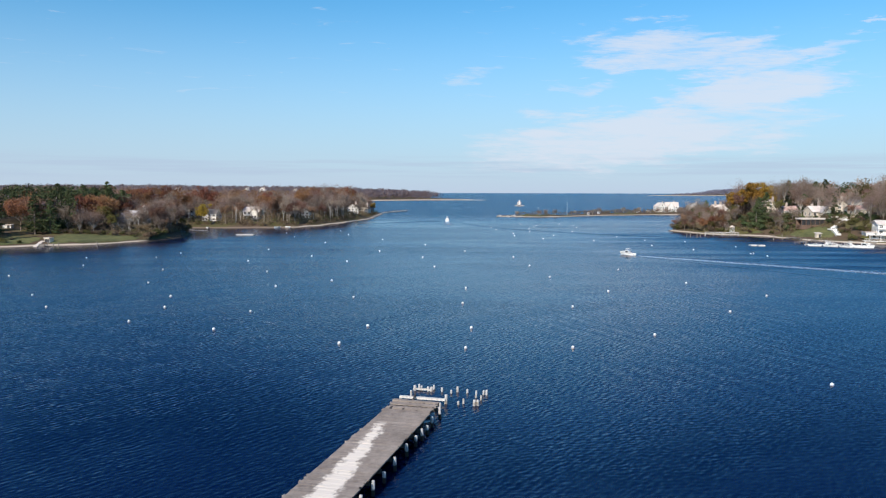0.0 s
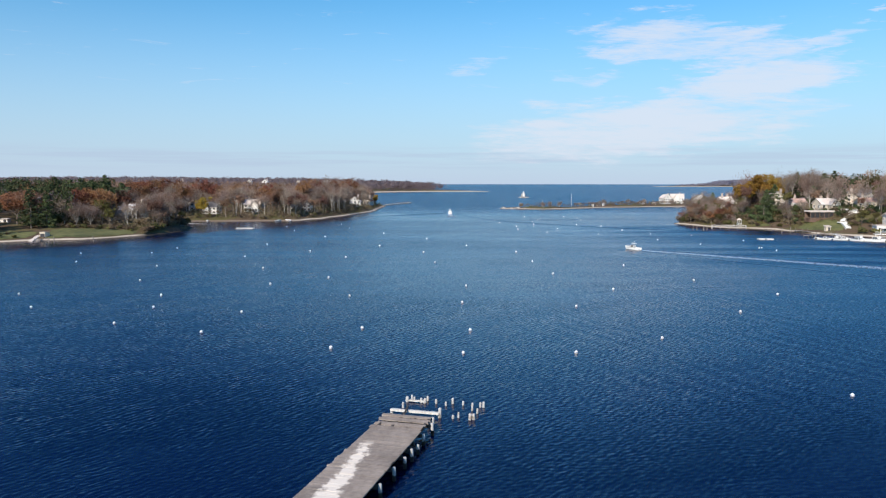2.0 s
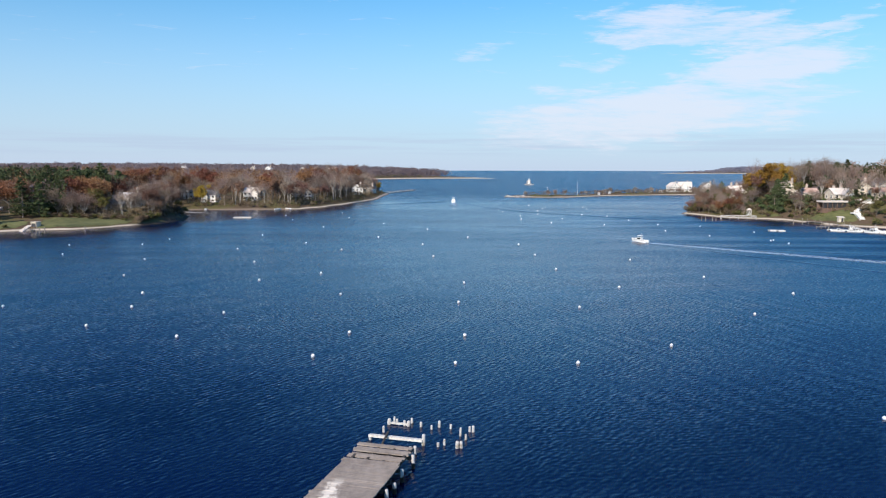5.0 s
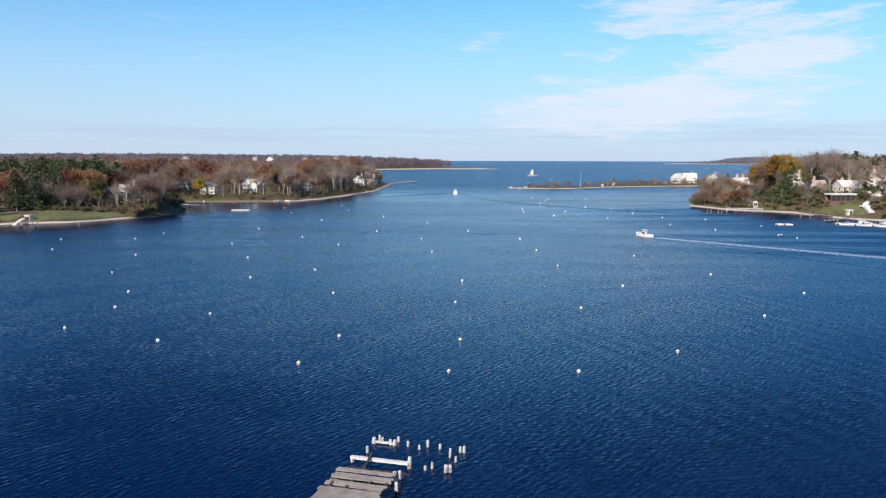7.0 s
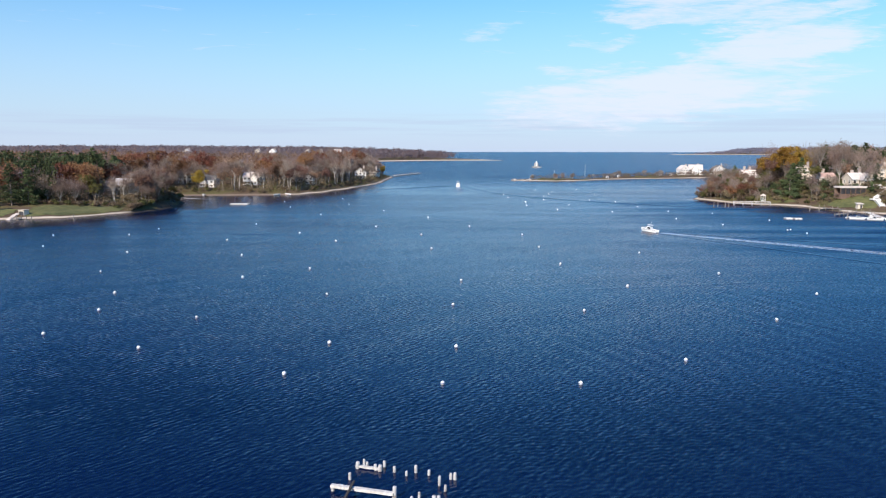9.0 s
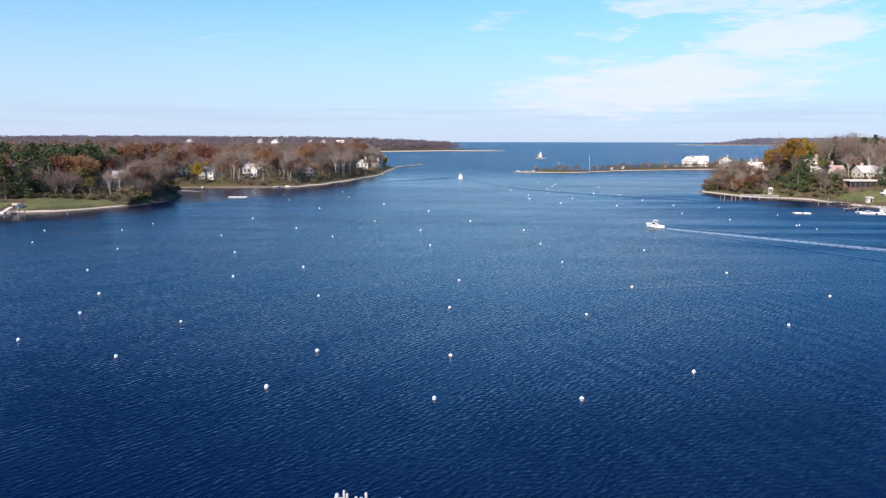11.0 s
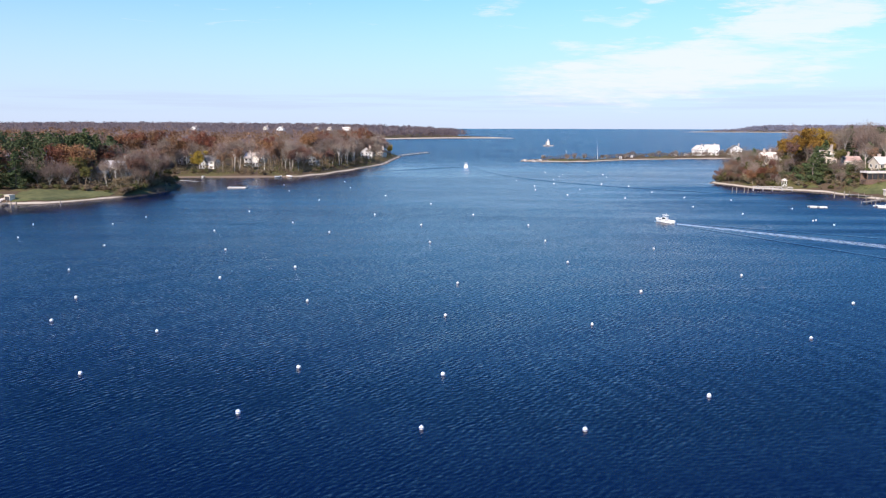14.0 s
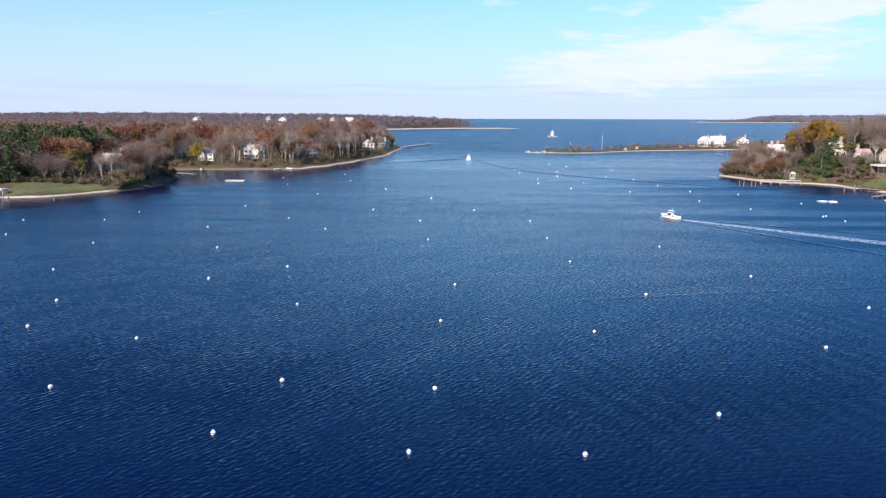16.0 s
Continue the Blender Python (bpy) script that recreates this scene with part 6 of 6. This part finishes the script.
# steep bank
for x, y, d in scatter(RIGHT, 100, 330, 270, 500, 6.4, 4.5, 60):
    if not free(x, y) or (x - 156) ** 2 + (y - 326) ** 2 < 150 or (x > 149 and y < 318):
        continue
    seen = clear_of_houses(x, y, 0.0)
    if not seen and (tr.random() > 0.34 or not clear_of_houses(x, y, 1.0)):
        continue
    z = gz(right_height, x, y) - 0.15
    r = tr.random()
    sc = tr.uniform(0.75, 1.05) * (0.42 if d < 9 else 0.58 if d < 18 else 0.76 if d < 34 else 0.92)
    K = K_BARE if r < 0.58 else K_BROWN if r < 0.72 else K_OLIVE if r < 0.88 else K_PALE
    if not seen:
        sc *= 0.6
        K = K_BARE if r < 0.7 else K_BROWN
    elif y > 366 and x < 138:
        K, sc = (K_BROWN if r < 0.3 else K_BARE if r < 0.7 else K_OLIVE if r < 0.94 else K_RUSSET), min(0.5, sc * 1.1)
    K.plant(x, y, z, sc, tr.uniform(0, 360))
for x, y, d in scatter(RIGHT, 100, 190, 270, 440, 3.4, 3.8, 36):
    lawnish = (x - 151.5) ** 2 / 75 + (y - 328) ** 2 / 190 < 1 or abs((x - 158) * 0.70 - (y - 326) * 0.71) < 2.2 and x > 157 or (150 < x < 157.5 and y < 318)
    if lawnish or tr.random() > (0.85 if d < 22 else 0.5) or not clear_of_houses(x, y, 0.6):
        continue
    K = K_BUSH if tr.random() < 0.45 else K_SCRUB
    K.plant(x, y, gz(right_height, x, y) - 0.1, tr.uniform(0.55, 1.3), tr.uniform(0, 360))
# dark evergreens below and between the houses on the bank
for x, y, d in scatter(RIGHT, 128, 186, 318, 384, 3.3, 8, 46):
    lawnish = (x - 151.5) ** 2 / 95 + (y - 328) ** 2 / 220 < 1 or abs((x - 158) * 0.70 - (y - 326) * 0.71) < 2.6 and x > 156
    if lawnish or y > x * 0.2 + 348 or any(math.hypot(x - hx, y - hy) < w * 0.5 + 0.5 for hx, hy, w in HOUSES if w != 16) or tr.random() > 0.42:
        continue
    K_LAUREL.plant(x, y, gz(right_height, x, y) - 0.1, tr.uniform(0.6, 1.25), tr.uniform(0, 360))
# thin scrub on the spit
for x, y, d in scatter(SPIT, 40, 260, 580, 760, 7.0, 2.5, 40):
    if tr.random() < 0.75 and clear_of_houses(x, y, 0.45):
        r = tr.random()
        if r < 0.55:
            K_SPREAD.plant(x, y, gz(spit_height, x, y) - 0.1, tr.uniform(0.2, 0.46), tr.uniform(0, 360))
        else:
            (K_SCRUB if r < 0.75 else K_BUSH).plant(x, y, gz(spit_height, x, y) - 0.1, tr.uniform(0.4, 0.9), tr.uniform(0, 360))


# ---- woods behind, too many to count ----
def woods(poly, fn, boxes, mat, share, seed, label, top, twiggy=0.0, dmax=1e6, name="woods", low=0.28):
    """Receding canopy: loose clumps of leaf sprays on the slope. boxes: x0, x1, y0, y1, step, sprays, size, least distance inland."""
    rs = np.random.RandomState(seed)
    out = []
    for x0, x1, y0, y1, step, sprays, size, dmin in boxes:
        gx, gy = np.meshgrid(np.arange(x0, x1, step), np.arange(y0, y1, step))
        px = gx.ravel() + rs.uniform(-0.45, 0.45, gx.size) * step
        py = gy.ravel() + rs.uniform(-0.45, 0.45, gx.size) * step
        far_in = inland(poly, px, py)
        keep = (far_in > dmin) & (far_in < dmax) & (np.abs(px) < 0.66 * py + 40) & (rs.uniform(size=px.size) < share)
        for hx, hy, w in HOUSES if dmax > 1e5 else ():
            keep &= ~((np.abs(px - (hx + (py - hy) * hx / hy)) < w * 0.55) & (py < hy + 8) & (py > hy - 0.13 * hy))
        px, py = px[keep], py[keep]
        if not len(px):
            continue
        pz = fn(px, py)
        h = top * rs.uniform(0.78, 1.08, len(px))
        n = len(px)
        # three lobes a tree
        lob = np.repeat(np.arange(n), sprays)
        k = len(lob)
        which = rs.randint(0, 4, k)
        la = rs.uniform(0, 6.28, (n, 4))
        lr = rs.uniform(0.1, 0.42, (n, 4)) * step
        lz = rs.uniform(low, 0.88, (n, 4))
        cen = np.stack([px[lob] + np.cos(la[lob, which]) * lr[lob, which], py[lob] + np.sin(la[lob, which]) * lr[lob, which], pz[lob] + h[lob] * lz[lob, which]], 1)
        way = rs.normal(size=(k, 3))
        way /= np.linalg.norm(way, axis=1, keepdims=True)
        p = cen + way * (step * rs.uniform(0.2, 0.36, k))[:, None] * np.array([1, 1, 0.7])
        face = way * 0.8 + rs.normal(size=(k, 3)) * 0.5 + np.array([0, 0, 0.45 * (1 - twiggy)])
        a = np.cross(face, rs.normal(size=(k, 3)))
        a[:, 2] += twiggy * 2.2
        a /= np.linalg.norm(a, axis=1, keepdims=True)
        b = np.cross(face, a)
        b /= np.linalg.norm(b, axis=1, keepdims=True)
        s = (size * rs.uniform(0.6, 1.3, k))[:, None]
        wd = 1.0 - 0.72 * twiggy
        out.append(np.stack([p - a * s * 0.5 - b * s * 0.45 * wd, p + a * s * 0.7, p - a * s * 0.3 + b * s * 0.5 * wd], 1))
    ob = new(name, tri_mesh(name, np.concatenate(out), mat))
    return tagged(ob, label, name, kind="stuff")


NEARBOX = (-520, -60, 300, 720, 8.0, 115, 0.85, 30)
MIDBOX = (-900, -80, 720, 1150, 12.5, 96, 1.2, 8)
FARBOX = (-1500, -60, 1150, 2050, 17.0, 72, 2.2, 16)
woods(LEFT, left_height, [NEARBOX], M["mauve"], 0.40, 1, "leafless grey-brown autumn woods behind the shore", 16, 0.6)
woods(LEFT, left_height, [NEARBOX], M["brown"], 0.56, 2, "brown autumn woods behind the shore", 16, 0.2)
woods(LEFT, left_height, [NEARBOX], M["russet"], 0.24, 3, "russet oak woods behind the shore", 17)
woods(LEFT, left_height, [MIDBOX, FARBOX], M["mauve"], 0.95, 9, "leafless woods on low hills, coloured mauve-grey with haze", 16, 0.12, low=0.2)
woods(LEFT, left_height, [MIDBOX], M["brown"], 0.05, 10, "brown autumn trees among the bare woods", 16, 0.2)
woods(LEFT, left_height, [(-420, -165, 300, 400, 7.0, 170, 0.8, 30)], M["needle"], 0.85, 4, "dark pine woods behind the shore", 20)
woods(LEFT, left_height, [(-300, -60, 303, 700, 3.6, 34, 0.5, 7)], M["scrub"], 0.6, 11, "brown undergrowth below the trees", 3.4, 0.2, 46, "undergrowth", 0.1)
woods(LEFT, left_height, [(-300, -60, 303, 700, 3.4, 30, 0.45, 4.5)], M["shrub"], 0.16, 12, "green undergrowth below the trees", 2.4, 0.0, 30, "undergrowth", 0.1)
woods(LEFT, left_height, [(-170, -76, 385, 640, 2.8, 30, 0.4, 2.6)], M["scrub"], 0.5, 19, "brown and olive brush behind the beach", 1.7, 0.1, 10, "undergrowth", 0.1)
woods(LEFT, left_height, [(-170, -76, 385, 640, 3.2, 30, 0.4, 3.0)], M["shrub"], 0.3, 20, "green brush behind the beach", 1.7, 0.0, 10, "undergrowth", 0.1)
RBOX = (110, 620, 290, 520, 8.0, 120, 0.85, 50)
RFAR = (150, 900, 520, 1150, 12.0, 70, 1.5, 20)
woods(RIGHT, right_height, [RBOX], M["twig"], 0.62, 5, "leafless grey woods on the hill", 17.5, 0.7)
woods(RIGHT, right_height, [RFAR], M["mauve"], 0.85, 13, "leafless woods beyond the hill, coloured mauve-grey with haze", 17, 0.5)
woods(RIGHT, right_height, [RBOX], M["brown"], 0.28, 6, "brown autumn woods on the hill", 17, 0.2)
woods(RIGHT, right_height, [RBOX], M["needle"], 0.09, 7, "scattered dark evergreens on the hill", 17)
woods(RIGHT, right_height, [(100, 230, 330, 480, 3.4, 32, 0.48, 5)], M["scrub"], 0.5, 14, "brown undergrowth on the bank", 3.0, 0.2, 46, "undergrowth", 0.1)
woods(RIGHT, right_height, [(100, 230, 335, 480, 3.6, 30, 0.42, 5)], M["shrub"], 0.4, 15, "green undergrowth on the bank", 2.4, 0.0, 40, "undergrowth", 0.1)
woods(RIGHT, right_height, [(158, 230, 298, 322, 3.0, 32, 0.45, 4)], M["shrub"], 0.6, 17, "green-brown undergrowth beside the stair", 2.6, 0.0, 60, "undergrowth", 0.1)
woods(SPIT, spit_height, [(36, 270, 580, 760, 3.0, 40, 0.5, 3)], M["scrub"], 0.7, 16, "dry brown scrub on the low spit", 3.5, 0.4, 60, "undergrowth", 0.1)
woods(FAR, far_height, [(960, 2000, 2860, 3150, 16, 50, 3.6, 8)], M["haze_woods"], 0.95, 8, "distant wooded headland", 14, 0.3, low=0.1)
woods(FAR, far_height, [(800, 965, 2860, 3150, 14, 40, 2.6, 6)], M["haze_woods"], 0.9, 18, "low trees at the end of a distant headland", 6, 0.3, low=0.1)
